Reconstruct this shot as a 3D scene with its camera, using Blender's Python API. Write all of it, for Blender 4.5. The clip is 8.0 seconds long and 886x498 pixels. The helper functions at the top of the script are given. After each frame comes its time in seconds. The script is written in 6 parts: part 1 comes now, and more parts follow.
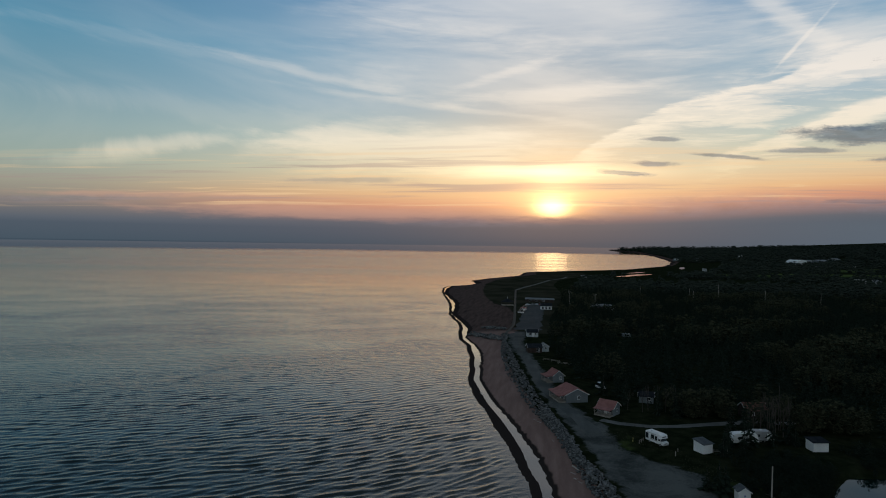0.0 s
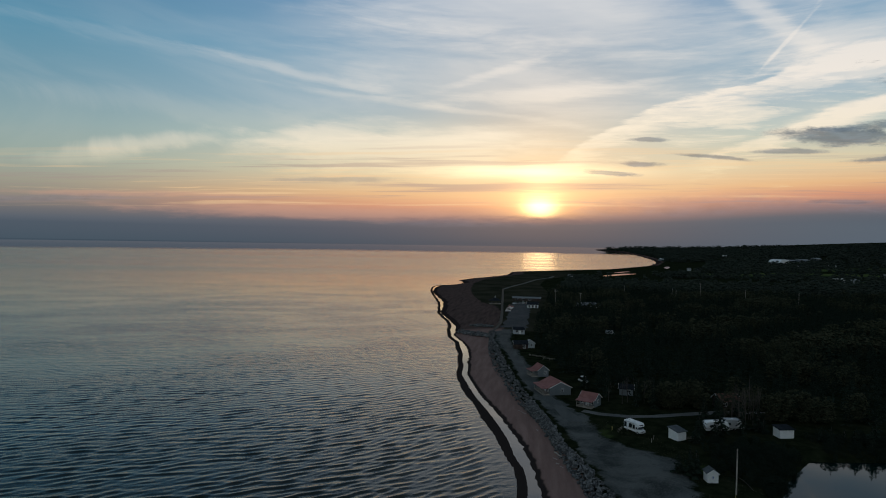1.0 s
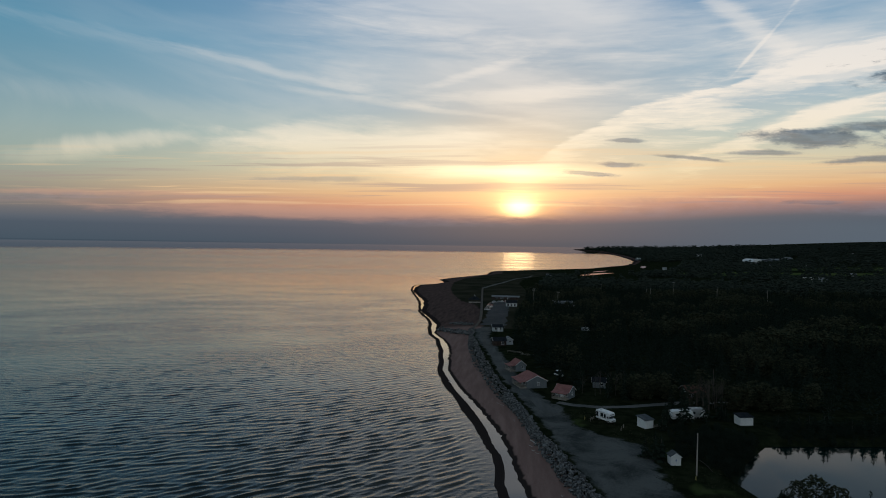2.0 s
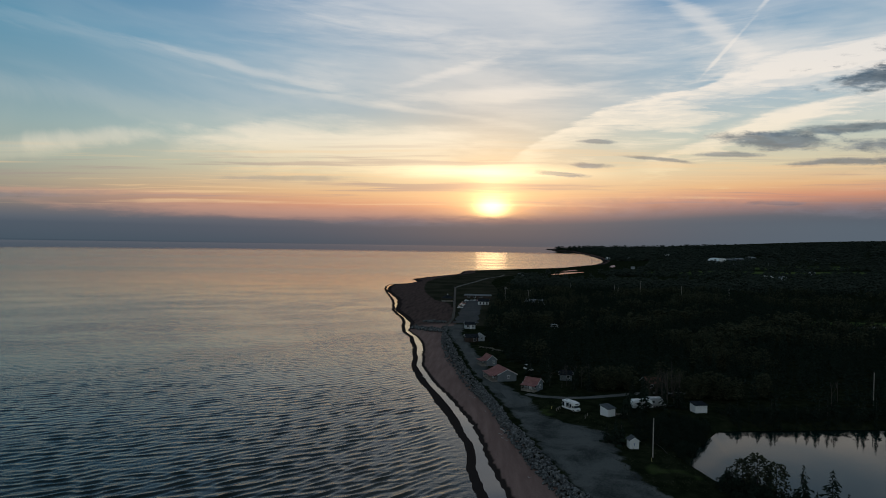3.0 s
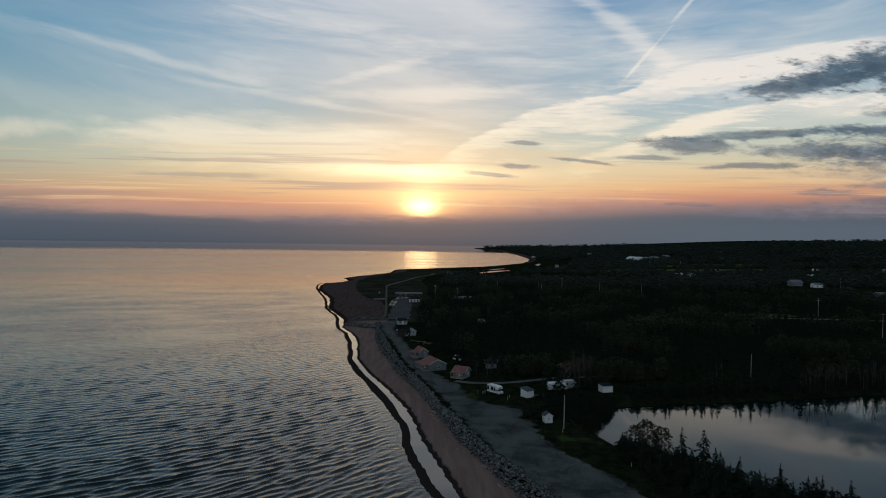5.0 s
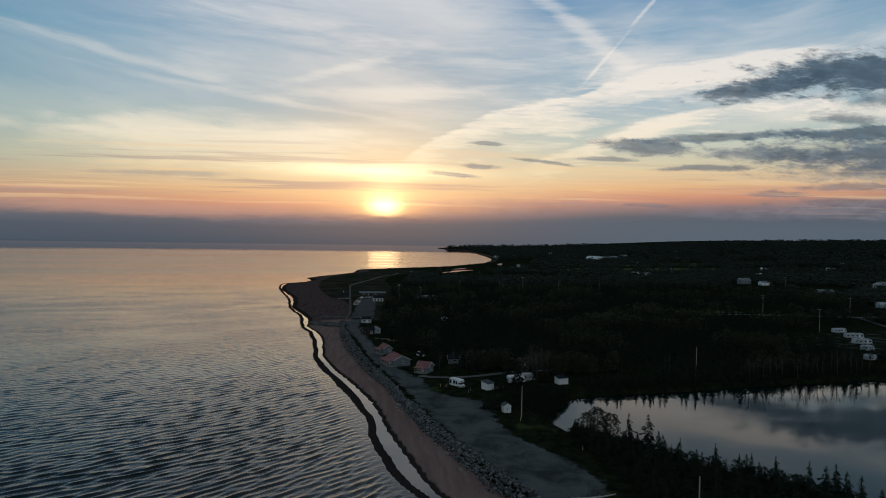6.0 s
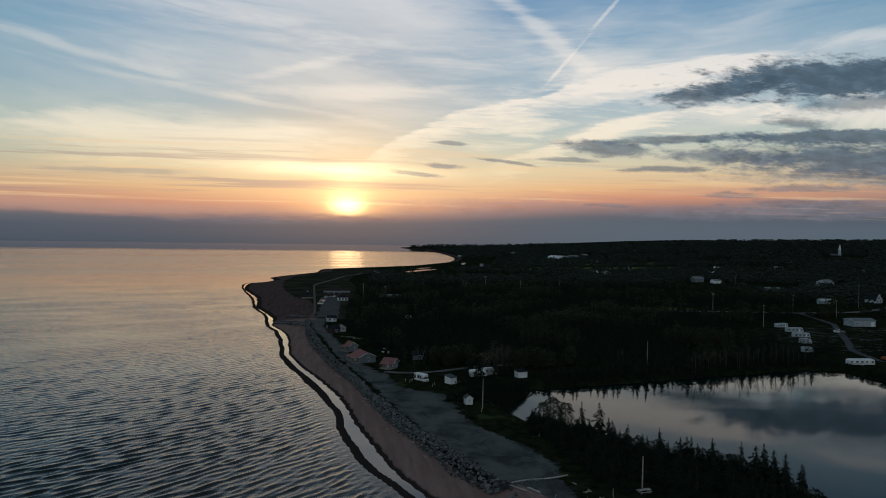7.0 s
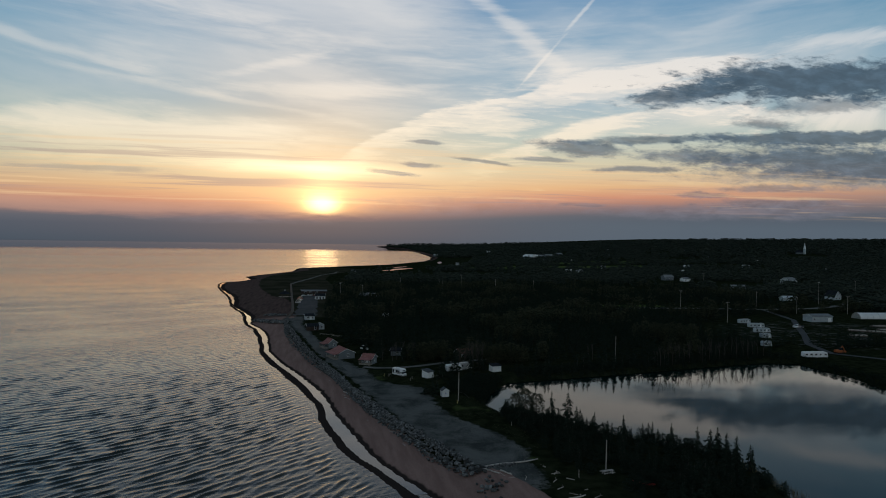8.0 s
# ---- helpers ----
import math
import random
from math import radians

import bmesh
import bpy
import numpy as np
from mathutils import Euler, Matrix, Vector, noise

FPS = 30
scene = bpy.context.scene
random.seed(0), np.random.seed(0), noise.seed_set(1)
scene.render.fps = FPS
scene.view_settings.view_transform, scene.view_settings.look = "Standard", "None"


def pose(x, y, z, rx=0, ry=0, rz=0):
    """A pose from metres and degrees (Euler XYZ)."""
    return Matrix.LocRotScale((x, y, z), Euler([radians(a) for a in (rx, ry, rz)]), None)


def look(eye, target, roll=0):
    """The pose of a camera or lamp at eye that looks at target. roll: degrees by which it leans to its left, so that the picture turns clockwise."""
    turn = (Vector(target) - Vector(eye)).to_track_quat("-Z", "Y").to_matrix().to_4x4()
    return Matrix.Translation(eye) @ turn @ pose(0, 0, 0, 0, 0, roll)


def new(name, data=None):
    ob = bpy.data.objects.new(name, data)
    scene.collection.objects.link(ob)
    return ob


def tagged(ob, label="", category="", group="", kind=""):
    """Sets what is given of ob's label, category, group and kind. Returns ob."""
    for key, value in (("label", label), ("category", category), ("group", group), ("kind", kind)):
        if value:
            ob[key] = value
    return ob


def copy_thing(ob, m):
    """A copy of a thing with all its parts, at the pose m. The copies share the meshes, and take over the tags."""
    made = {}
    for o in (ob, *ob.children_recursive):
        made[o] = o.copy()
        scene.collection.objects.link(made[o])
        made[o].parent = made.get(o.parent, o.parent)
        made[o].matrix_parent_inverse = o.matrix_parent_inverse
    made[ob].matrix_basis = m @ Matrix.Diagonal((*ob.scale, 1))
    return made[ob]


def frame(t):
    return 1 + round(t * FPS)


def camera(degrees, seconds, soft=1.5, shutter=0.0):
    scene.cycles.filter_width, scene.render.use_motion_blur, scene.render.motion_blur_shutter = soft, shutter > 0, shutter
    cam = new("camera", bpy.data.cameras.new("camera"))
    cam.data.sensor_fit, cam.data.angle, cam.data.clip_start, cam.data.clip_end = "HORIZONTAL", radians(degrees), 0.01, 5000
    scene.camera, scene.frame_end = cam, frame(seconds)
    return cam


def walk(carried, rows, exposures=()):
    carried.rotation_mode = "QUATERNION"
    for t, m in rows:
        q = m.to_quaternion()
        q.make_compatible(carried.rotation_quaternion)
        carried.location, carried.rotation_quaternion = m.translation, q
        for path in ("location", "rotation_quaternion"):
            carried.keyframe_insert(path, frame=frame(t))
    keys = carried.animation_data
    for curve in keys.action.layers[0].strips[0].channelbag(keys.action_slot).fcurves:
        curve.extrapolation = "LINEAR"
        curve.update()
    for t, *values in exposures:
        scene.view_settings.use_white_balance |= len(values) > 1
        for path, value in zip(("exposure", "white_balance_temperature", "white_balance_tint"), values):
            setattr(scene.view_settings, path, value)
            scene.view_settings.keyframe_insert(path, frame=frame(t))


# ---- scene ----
cam = camera(72.3, 8.0, soft=1.0)
PATH = [
    (0, (-3.819, -2.263, 52.885), (-4.171, -0.294, 52.863), 0.85),
    (0.5, (-3.312, -6.471, 52.854), (-3.648, -4.499, 52.831), 0.85),
    (1, (-2.856, -10.656, 52.905), (-3.169, -8.68, 52.883), 0.85),
    (1.5, (-2.508, -14.759, 52.978), (-2.791, -12.779, 52.956), 0.85),
    (3, (-1.578, -27.321, 52.836), (-1.736, -25.327, 52.815), 0.85),
    (3.5, (-1.51, -31.692, 52.891), (-1.615, -29.695, 52.87), 0.85),
    (4, (-1.659, -35.963, 53.038), (-1.707, -33.964, 53.018), 0.85),
    (4.5, (-2.035, -40.278, 53.099), (-2.023, -38.278, 53.078), 0.85),
    (6, (-3.094, -53.038, 53.045), (-2.899, -51.048, 53.026), 0.85),
    (6.5, (-3.582, -57.351, 53.11), (-3.328, -55.367, 53.09), 0.85),
    (7, (-4.32, -61.517, 53.261), (-4.006, -59.541, 53.242), 0.85),
    (7.5, (-5.089, -65.759, 53.298), (-4.728, -63.792, 53.278), 0.85),
    (8, (-6.193, -69.917, 53.377), (-5.801, -67.956, 53.356), 0.85),
]
walk(cam, [(t, look(eye, target, roll)) for t, eye, target, roll in PATH])
# ---------------------------------------------------------------- world, sun
def srgb(r, g, b):
    """A colour given as it looks on a screen, 0 to 255, as linear light."""
    return tuple((c / 255 / 12.92) if c < 10.5 else ((c / 255 + 0.055) / 1.055) ** 2.4 for c in (r, g, b)) + (1.0,)


class Nodes:
    """Short forms for building node trees."""

    def __init__(self, tree):
        self.tree = tree

    def add(self, kind, **inputs):
        n = self.tree.nodes.new(kind)
        for key, value in inputs.items():
            self.put(n.inputs[key.replace("_", " ")], value)
        return n

    def put(self, socket, value):
        if isinstance(value, bpy.types.NodeSocket):
            self.tree.links.new(value, socket)
        else:
            socket.default_value = value

    def math(self, op, a, b=0.0, clamp=False):
        n = self.tree.nodes.new("ShaderNodeMath")
        n.operation, n.use_clamp = op, clamp
        self.put(n.inputs[0], a)
        self.put(n.inputs[1], b)
        return n.outputs[0]

    def vec(self, op, a, b=(0, 0, 0)):
        n = self.tree.nodes.new("ShaderNodeVectorMath")
        n.operation = op
        self.put(n.inputs[0], a)
        if op == "SCALE":
            self.put(n.inputs["Scale"], b)
        elif op not in ("LENGTH", "NORMALIZE"):
            self.put(n.inputs[1], b)
        return n.outputs["Value" if op in ("LENGTH", "DOT_PRODUCT") else "Vector"]

    def mix(self, f, a, b, blend="MIX"):
        n = self.tree.nodes.new("ShaderNodeMix")
        n.data_type, n.blend_type = "RGBA", blend
        self.put(n.inputs[0], f)
        self.put(n.inputs[6], a)
        self.put(n.inputs[7], b)
        return n.outputs[2]

    def span(self, v, a, b, lo=0.0, hi=1.0, kind="SMOOTHSTEP"):
        n = self.tree.nodes.new("ShaderNodeMapRange")
        n.interpolation_type = kind
        for s, value in zip(n.inputs, (v, a, b, lo, hi)):
            self.put(s, value)
        return n.outputs[0]

    def ramp(self, f, stops):
        n = self.tree.nodes.new("ShaderNodeValToRGB")
        self.put(n.inputs[0], f)
        el = n.color_ramp.elements
        while len(el) < len(stops):
            el.new(0.5)
        for e, (p, c) in zip(el, stops):
            e.position, e.color = p, c
        return n.outputs[0]

    def noise(self, vector, scale, detail=4, rough=0.55, distort=0.0):
        n = self.add("ShaderNodeTexNoise", Vector=vector, Scale=scale, Detail=detail, Roughness=rough, Distortion=distort)
        return n.outputs[0]

    def stretch(self, vector, scale=(1, 1, 1), turn=0.0, place=(0, 0, 0), kind="POINT"):
        n = self.tree.nodes.new("ShaderNodeMapping")
        n.vector_type = kind
        self.put(n.inputs[0], vector)
        n.inputs[1].default_value, n.inputs[2].default_value, n.inputs[3].default_value = place, (0, 0, radians(turn)), scale
        return n.outputs[0]


SUN_HEIGHT = 3.3


def build_sky():
    world = bpy.data.worlds.new("sunset_sky")
    scene.world = world
    world.use_nodes = True
    world.node_tree.nodes.clear()
    n = Nodes(world.node_tree)
    way = n.add("ShaderNodeTexCoord").outputs["Generated"]
    sep = n.add("ShaderNodeSeparateXYZ", Vector=way)
    x, y, z = sep.outputs
    ahead = n.math("MAXIMUM", y, 0.18)
    u, v = n.math("DIVIDE", x, ahead), n.math("DIVIDE", z, ahead)
    flat = n.add("ShaderNodeCombineXYZ", X=u, Y=v).outputs[0]
    # ragged edges: a fine wisp noise drawn out along the horizon, and a slow warp
    lean = n.math("SUBTRACT", u, 0.1)
    fan = n.math("SUBTRACT", v, n.math("MULTIPLY", n.math("MULTIPLY", n.math("MULTIPLY", lean, lean), 0.17), n.span(v, 0.1, 0.3)))
    fan = n.add("ShaderNodeCombineXYZ", X=u, Y=fan).outputs[0]
    wisp = n.math("SUBTRACT", n.noise(n.stretch(fan, (3.6, 26, 1)), 1.5, 6, 0.56, 0.5), 0.5)
    fine = n.math("SUBTRACT", n.noise(n.stretch(fan, (11, 70, 1)), 1.5, 5, 0.62, 0.3), 0.5)
    slow = n.add("ShaderNodeTexNoise", Vector=n.stretch(flat, (3, 9, 1)), Scale=1.4, Detail=3.0).outputs["Color"]
    bent = n.vec("ADD", flat, n.vec("MULTIPLY", n.vec("SUBTRACT", slow, (0.5, 0.5, 0.5)), (0.05, 0.022, 0)))
    rag = n.math("ADD", wisp, n.math("MULTIPLY", fine, 0.6))

    torn = n.math("ADD", n.math("MULTIPLY", n.math("SUBTRACT", n.noise(n.stretch(flat, (9, 30, 1), 3), 2.0, 8, 0.72, 0.2), 0.5), 1.1), n.math("MULTIPLY", wisp, 0.4))

    # clear air, from the horizon to the zenith
    f = n.math("POWER", n.math("DIVIDE", n.math("MAXIMUM", n.math("ADD", n.math("SUBTRACT", z, n.math("MULTIPLY", n.math("MULTIPLY", n.span(u, 0.04, 0.5, 0.0, 0.017), n.span(z, 0.2, 0.06)), n.span(z, 0.0, 0.03))), 0.02), 0.0), 1.02), 0.5)
    heart = n.ramp(f, [(0.0, srgb(66, 76, 86)), (0.120, srgb(82, 88, 98)), (0.131, srgb(78, 87, 98)), (0.20, srgb(88, 93, 104)), (0.222, srgb(99, 99, 108)), (0.248, srgb(150, 118, 116)), (0.278, srgb(222, 148, 116)),
                       (0.31, srgb(242, 188, 136)), (0.36, srgb(230, 210, 172)), (0.42, srgb(200, 206, 192)), (0.48, srgb(164, 186, 196)), (0.55, srgb(138, 172, 194)),
                       (0.63, srgb(112, 152, 186)), (0.76, srgb(72, 98, 120)), (1.0, srgb(60, 78, 94))])
    side = n.ramp(f, [(0.0, srgb(56, 70, 80)), (0.124, srgb(58, 72, 84)), (0.131, srgb(74, 87, 98)), (0.20, srgb(82, 92, 103)), (0.216, srgb(95, 101, 110)), (0.24, srgb(114, 112, 114)), (0.265, srgb(146, 132, 122)),
                      (0.31, srgb(164, 158, 140)), (0.36, srgb(160, 172, 160)), (0.42, srgb(143, 167, 168)), (0.48, srgb(120, 156, 170)), (0.55, srgb(94, 146, 170)),
                      (0.63, srgb(74, 124, 156)), (0.76, srgb(62, 92, 116)), (1.0, srgb(60, 78, 94))])
    air = n.mix(n.span(n.math("ABSOLUTE", n.math("SUBTRACT", u, 0.05)), 0.15, n.span(u, -0.1, 0.3, 1.05, 1.8)), heart, side)

    air = n.mix(n.math("MULTIPLY", n.span(v, 0.066, 0.03), n.span(u, 0.0, 0.55, 0.0, 0.85)), air, srgb(92, 103, 114))

    # glow of the low sun through the haze
    aim = (0.0, math.cos(radians(SUN_HEIGHT)), math.sin(radians(SUN_HEIGHT)))
    off = n.vec("LENGTH", n.vec("MULTIPLY", n.vec("SUBTRACT", way, aim), (1.0, 1.0, 1.0)))
    wide = n.math("EXPONENT", n.math("MULTIPLY", n.math("POWER", n.math("DIVIDE", off, 0.15), 1.15), -1.0))
    air = n.mix(n.math("MULTIPLY", n.math("MULTIPLY", wide, n.span(v, 0.034, 0.078)), 0.72), air, srgb(255, 200, 146))

    # high cloud: each wisp is a long soft ellipse on the dome
    total = {"bright": None, "dark": None, "warm": None}

    def cloud(kind, cu, cv, length, width, turn, strength, soft):
        local = n.stretch(flat if abs(turn) > 30 else bent, (length, width, 1), turn, (cu, cv, 0), "TEXTURE")
        r = n.math("ADD", n.vec("LENGTH", local), n.math("MULTIPLY", torn if kind == "dark" else rag, -1.9 if kind == "dark" else -1.1 if width > 0.03 else -1.8))
        d = n.span(r, 1.0 - 0.75 * soft, 1.0 + 0.55 * soft, strength, 0.0)
        total[kind] = d if total[kind] is None else n.math("SUBTRACT", n.math("ADD", total[kind], d), n.math("MULTIPLY", total[kind], d))

    def bright(*a):
        cloud("bright", *a)

    def dark(*a):
        cloud("dark", *a)

    def warm(*a):
        cloud("warm", *a)

    bright(-0.70, 0.352, 0.44, 0.011, -13.0, 0.10, 1.0)
    bright(-0.40, 0.288, 0.22, 0.0085, -14.0, 0.24, 1.0)
    bright(-0.17, 0.226, 0.24, 0.0055, -9.0, 0.26, 1.0)
    bright(-0.62, 0.232, 0.34, 0.022, -8.0, 0.08, 1.0)
    bright(-0.2347, 0.1560, 0.2539, 0.0342, -1.4, 0.75, 0.8)
    bright(-0.7006, 0.1740, 0.1255, 0.0175, 3.4, 0.4, 0.9)
    bright(-0.8120, 0.1526, 0.1596, 0.0146, 3.1, 0.2, 0.9)
    bright(0.5448, 0.3044, 0.2387, 0.0221, 10.1, 0.8, 0.7)
    bright(0.4379, 0.1993, 0.1030, 0.0151, 16.5, 0.75, 0.7)
    bright(0.3669, 0.3132, 0.0552, 0.0030, 49.2, 0.62, 0.9)
    bright(0.4450, 0.4101, 0.0400, 0.0030, 49.3, 0.45, 1.0)
    bright(0.335, 0.358, 0.17, 0.0150, -36, 0.5, 1.0)
    bright(0.4287, 0.3149, 0.0897, 0.0394, 4.2, 0.45, 1.0)
    bright(-0.0682, 0.2809, 0.0868, 0.0065, 12.1, 0.4, 0.9)
    bright(0.0177, 0.2456, 0.1563, 0.0127, 2.5, 0.4, 1.0)
    bright(-0.02, 0.385, 0.34, 0.07, -9, 0.5, 1.0)
    bright(-0.0880, 0.2718, 0.2431, 0.0555, -12.9, 0.3, 1.0)
    bright(-0.0949, 0.1248, 0.1676, 0.0121, -0.3, 0.9, 0.8)
    bright(-0.0846, 0.0995, 0.2782, 0.0130, -1.3, 0.3, 1.0)
    bright(-0.3483, 0.1870, 0.1165, 0.0186, 6.1, 0.4, 0.9)
    bright(-0.2147, 0.1248, 0.2045, 0.0139, 0.9, 0.6, 0.9)
    bright(0.9867, 0.2608, 0.0955, 0.0326, -4.9, 0.5, 1.0)
    bright(0.7335, 0.2460, 0.1588, 0.0229, -1.4, 0.35, 1.0)
    bright(0.78, 0.35, 0.50, 0.11, 8.0, 0.2, 1.0)
    bright(1.0062, 0.4098, 0.1691, 0.0152, 9.3, 0.5, 1.0)
    bright(0.8484, 0.1242, 0.2372, 0.0085, 2.5, 0.35, 1.0)
    warm(-0.7059, 0.0803, 0.3025, 0.0051, -1.1, 0.35, 0.9)
    warm(-0.3503, 0.0505, 0.3352, 0.0116, -1.3, 0.42, 0.9)
    warm(0.0239, 0.0906, 0.1696, 0.0073, 1.4, 0.28, 0.9)
    warm(0.2749, 0.0771, 0.2485, 0.0115, 2.0, 0.28, 0.9)
    warm(0.6862, 0.1014, 0.1851, 0.0093, 3.5, 0.24, 0.9)
    dark(0.1101, 0.1152, 0.0392, 0.0049, -4.9, 0.85, 0.5)
    dark(0.1546, 0.1305, 0.0316, 0.0044, -3.7, 0.7, 0.6)
    dark(0.1645, 0.1681, 0.0318, 0.0044, -1.7, 0.65, 0.6)
    dark(0.2605, 0.1392, 0.0557, 0.0035, -6.0, 0.65, 0.6)
    dark(0.6529, 0.2831, 0.1306, 0.0205, 11.6, 0.85, 0.5)
    dark(0.9471, 0.3213, 0.3411, 0.0387, 5.2, 0.95, 0.45)
    dark(0.9495, 0.2753, 0.1322, 0.0151, 7.0, 0.6, 0.7)
    dark(0.4448, 0.1724, 0.0877, 0.0129, -2.5, 0.8, 0.6)
    dark(0.5930, 0.1903, 0.1790, 0.0081, 2.7, 0.75, 0.6)
    dark(0.9360, 0.2115, 0.3271, 0.0140, 4.0, 0.9, 0.5)
    dark(0.8166, 0.2315, 0.0636, 0.0116, -1.6, 0.7, 0.7)
    dark(0.6636, 0.1608, 0.1090, 0.0134, 0.6, 0.7, 0.7)
    dark(0.3738, 0.1491, 0.0568, 0.0039, 0.0, 0.65, 0.6)
    dark(0.5535, 0.1358, 0.0800, 0.0066, 1.2, 0.75, 0.6)
    dark(1.02, 0.166, 0.36, 0.0340, 1.2, 0.95, 0.7)
    dark(0.95, 0.1345, 0.26, 0.0165, 1.4, 0.65, 0.8)
    dark(0.8432, 0.1085, 0.1283, 0.0064, 1.9, 0.6, 0.7)
    dark(0.6929, 0.0915, 0.0696, 0.0052, -0.3, 0.6, 0.7)
    dark(0.4539, 0.0711, 0.0479, 0.0040, -0.1, 0.5, 0.6)
    dark(0.85, 0.0800, 0.16, 0.0110, 1.1, 0.7, 0.8)
    dark(0.76, 0.0640, 0.26, 0.0110, 0.5, 0.5, 0.9)
    dark(-0.9151, 0.0746, 0.1952, 0.0064, 0.8, 0.35, 0.9)
    dark(-0.3440, 0.1025, 0.1016, 0.0049, -0.5, 0.35, 0.9)
    dark(-0.1381, 0.0329, 0.1231, 0.0056, -0.8, 0.3, 1.0)
    dark(0.2367, 0.0612, 0.1982, 0.0123, 1.7, 0.35, 1.0)

    # two sheets of high cloud, each with a crisp rim towards the clear side and a ragged fade below it
    def rim(steps):
        edge = steps[0][1]
        for (ua, va), (ub, vb) in zip(steps, steps[1:]):
            edge = n.math("ADD", edge, n.span(u, ua, ub, 0.0, vb - va, "LINEAR"))
        return edge

    comb = n.math("SUBTRACT", n.noise(n.stretch(flat, (10, 95, 1), -4), 1.0, 6, 0.66, 0.5), 0.5)

    def cloud_sheet(steps, deep, strength, soft):
        below = n.math("SUBTRACT", n.math("ADD", rim(steps), n.math("MULTIPLY", n.math("ADD", wisp, fine), 0.022)), v)
        ends = n.math("MULTIPLY", n.span(u, steps[0][0], steps[0][0] + 0.06), n.span(u, steps[-1][0] + 0.25, steps[-1][0] - 0.05))
        fall = n.span(n.math("ADD", below, n.math("MULTIPLY", n.math("ADD", comb, wisp), 0.17)), 0.15 * deep, deep, strength, 0.0)
        d = n.math("MULTIPLY", n.math("MULTIPLY", n.span(below, 0.0, soft), fall), ends)
        d = n.math("MULTIPLY", d, n.span(n.math("ADD", comb, n.math("MULTIPLY", fine, 0.9)), -0.2, 0.2, 0.62, 1.0))
        total["bright"] = n.math("SUBTRACT", n.math("ADD", total["bright"], d), n.math("MULTIPLY", total["bright"], d))

    cloud_sheet([(0.0033, 0.1187), (0.0344, 0.1457), (0.0706, 0.1704), (0.1353, 0.2018), (0.1777, 0.223), (0.2405, 0.2391), (0.325, 0.2579), (0.3706, 0.2804), (0.4304, 0.2897), (0.5054, 0.3115)], 0.072, 1.0, 0.008)
    cloud_sheet([(0.2132, 0.1274), (0.2521, 0.1443), (0.3116, 0.1682), (0.3725, 0.1858), (0.4241, 0.2111), (0.4984, 0.2292), (0.6196, 0.2504), (0.7819, 0.2665)], 0.045, 0.9, 0.008)

    front = n.span(y, 0.2, 0.45)
    veil = n.math("MULTIPLY", n.span(n.math("ADD", n.noise(n.stretch(fan, (1.7, 9, 1)), 1.3, 4, 0.5, 0.6), n.math("MULTIPLY", wisp, 0.22)), 0.38, 0.76), n.math("MULTIPLY", n.span(v, 0.09, 0.2), n.span(u, -0.75, -0.1, 0.08, 0.33)))
    lit = n.math("MINIMUM", n.math("ADD", total["bright"], veil), 1.0)
    cream = n.ramp(v, [(0.0, srgb(240, 190, 140)), (0.1, srgb(252, 220, 168)), (0.17, srgb(255, 236, 208)), (0.26, srgb(250, 236, 222)), (0.45, srgb(224, 222, 222))])
    sky = n.mix(n.math("MULTIPLY", lit, front), air, cream)
    sky = n.mix(n.math("MULTIPLY", total["warm"], front), sky, srgb(224, 166, 140))
    billow = n.span(n.math("ADD", n.noise(n.stretch(flat, (13, 40, 1)), 1.6, 6, 0.62, 0.4), n.math("MULTIPLY", total["dark"], -0.25)), 0.1, 0.62, 0.82, 1.5)
    sky = n.mix(n.math("MULTIPLY", total["dark"], front), sky, n.vec("SCALE", n.ramp(v, [(0.03, srgb(112, 106, 116)), (0.12, srgb(108, 112, 121)), (0.18, srgb(88, 103, 116)), (0.3, srgb(76, 95, 110))]), billow))
    # thin level streaks low in the sky
    level = n.noise(n.stretch(bent, (1.3, 62, 1), 1), 1.0, 5, 0.6, 0.3)
    low_band = n.math("MULTIPLY", n.math("MULTIPLY", n.span(v, 0.05, 0.068), n.span(v, 0.19, 0.11)), n.math("MULTIPLY", front, n.span(n.math("ABSOLUTE", u), 0.95, 0.4, 0.6, 1.0)))
    thin = n.noise(n.stretch(flat, (2.6, 150, 1)), 1.0, 4, 0.6, 0.2)
    level = n.math("ADD", n.math("MULTIPLY", level, 0.62), n.math("MULTIPLY", thin, 0.38))
    sky = n.mix(n.math("MULTIPLY", n.span(level, 0.52, 0.62), n.math("MULTIPLY", low_band, 0.6)), sky, srgb(250, 206, 156))
    sky = n.mix(n.math("MULTIPLY", n.span(level, 0.48, 0.38), n.math("MULTIPLY", low_band, 0.55)), sky, srgb(168, 142, 138))
    # the haze bank on the horizon lies before the sun
    core = n.math("EXPONENT", n.math("MULTIPLY", n.math("POWER", n.math("DIVIDE", n.vec("LENGTH", n.vec("MULTIPLY", n.vec("SUBTRACT", way, aim), (0.6, 1.0, 1.15))), 0.0148), 2.4), -1.0))
    halo = n.math("EXPONENT", n.math("MULTIPLY", n.math("DIVIDE", off, 0.036), -1.0))
    clear = n.math("MULTIPLY", n.span(n.math("ADD", v, n.math("MULTIPLY", fine, 0.012)), 0.037, 0.050), n.span(n.math("ADD", rag, 0.5), -0.1, 0.6, 0.55, 1.0))
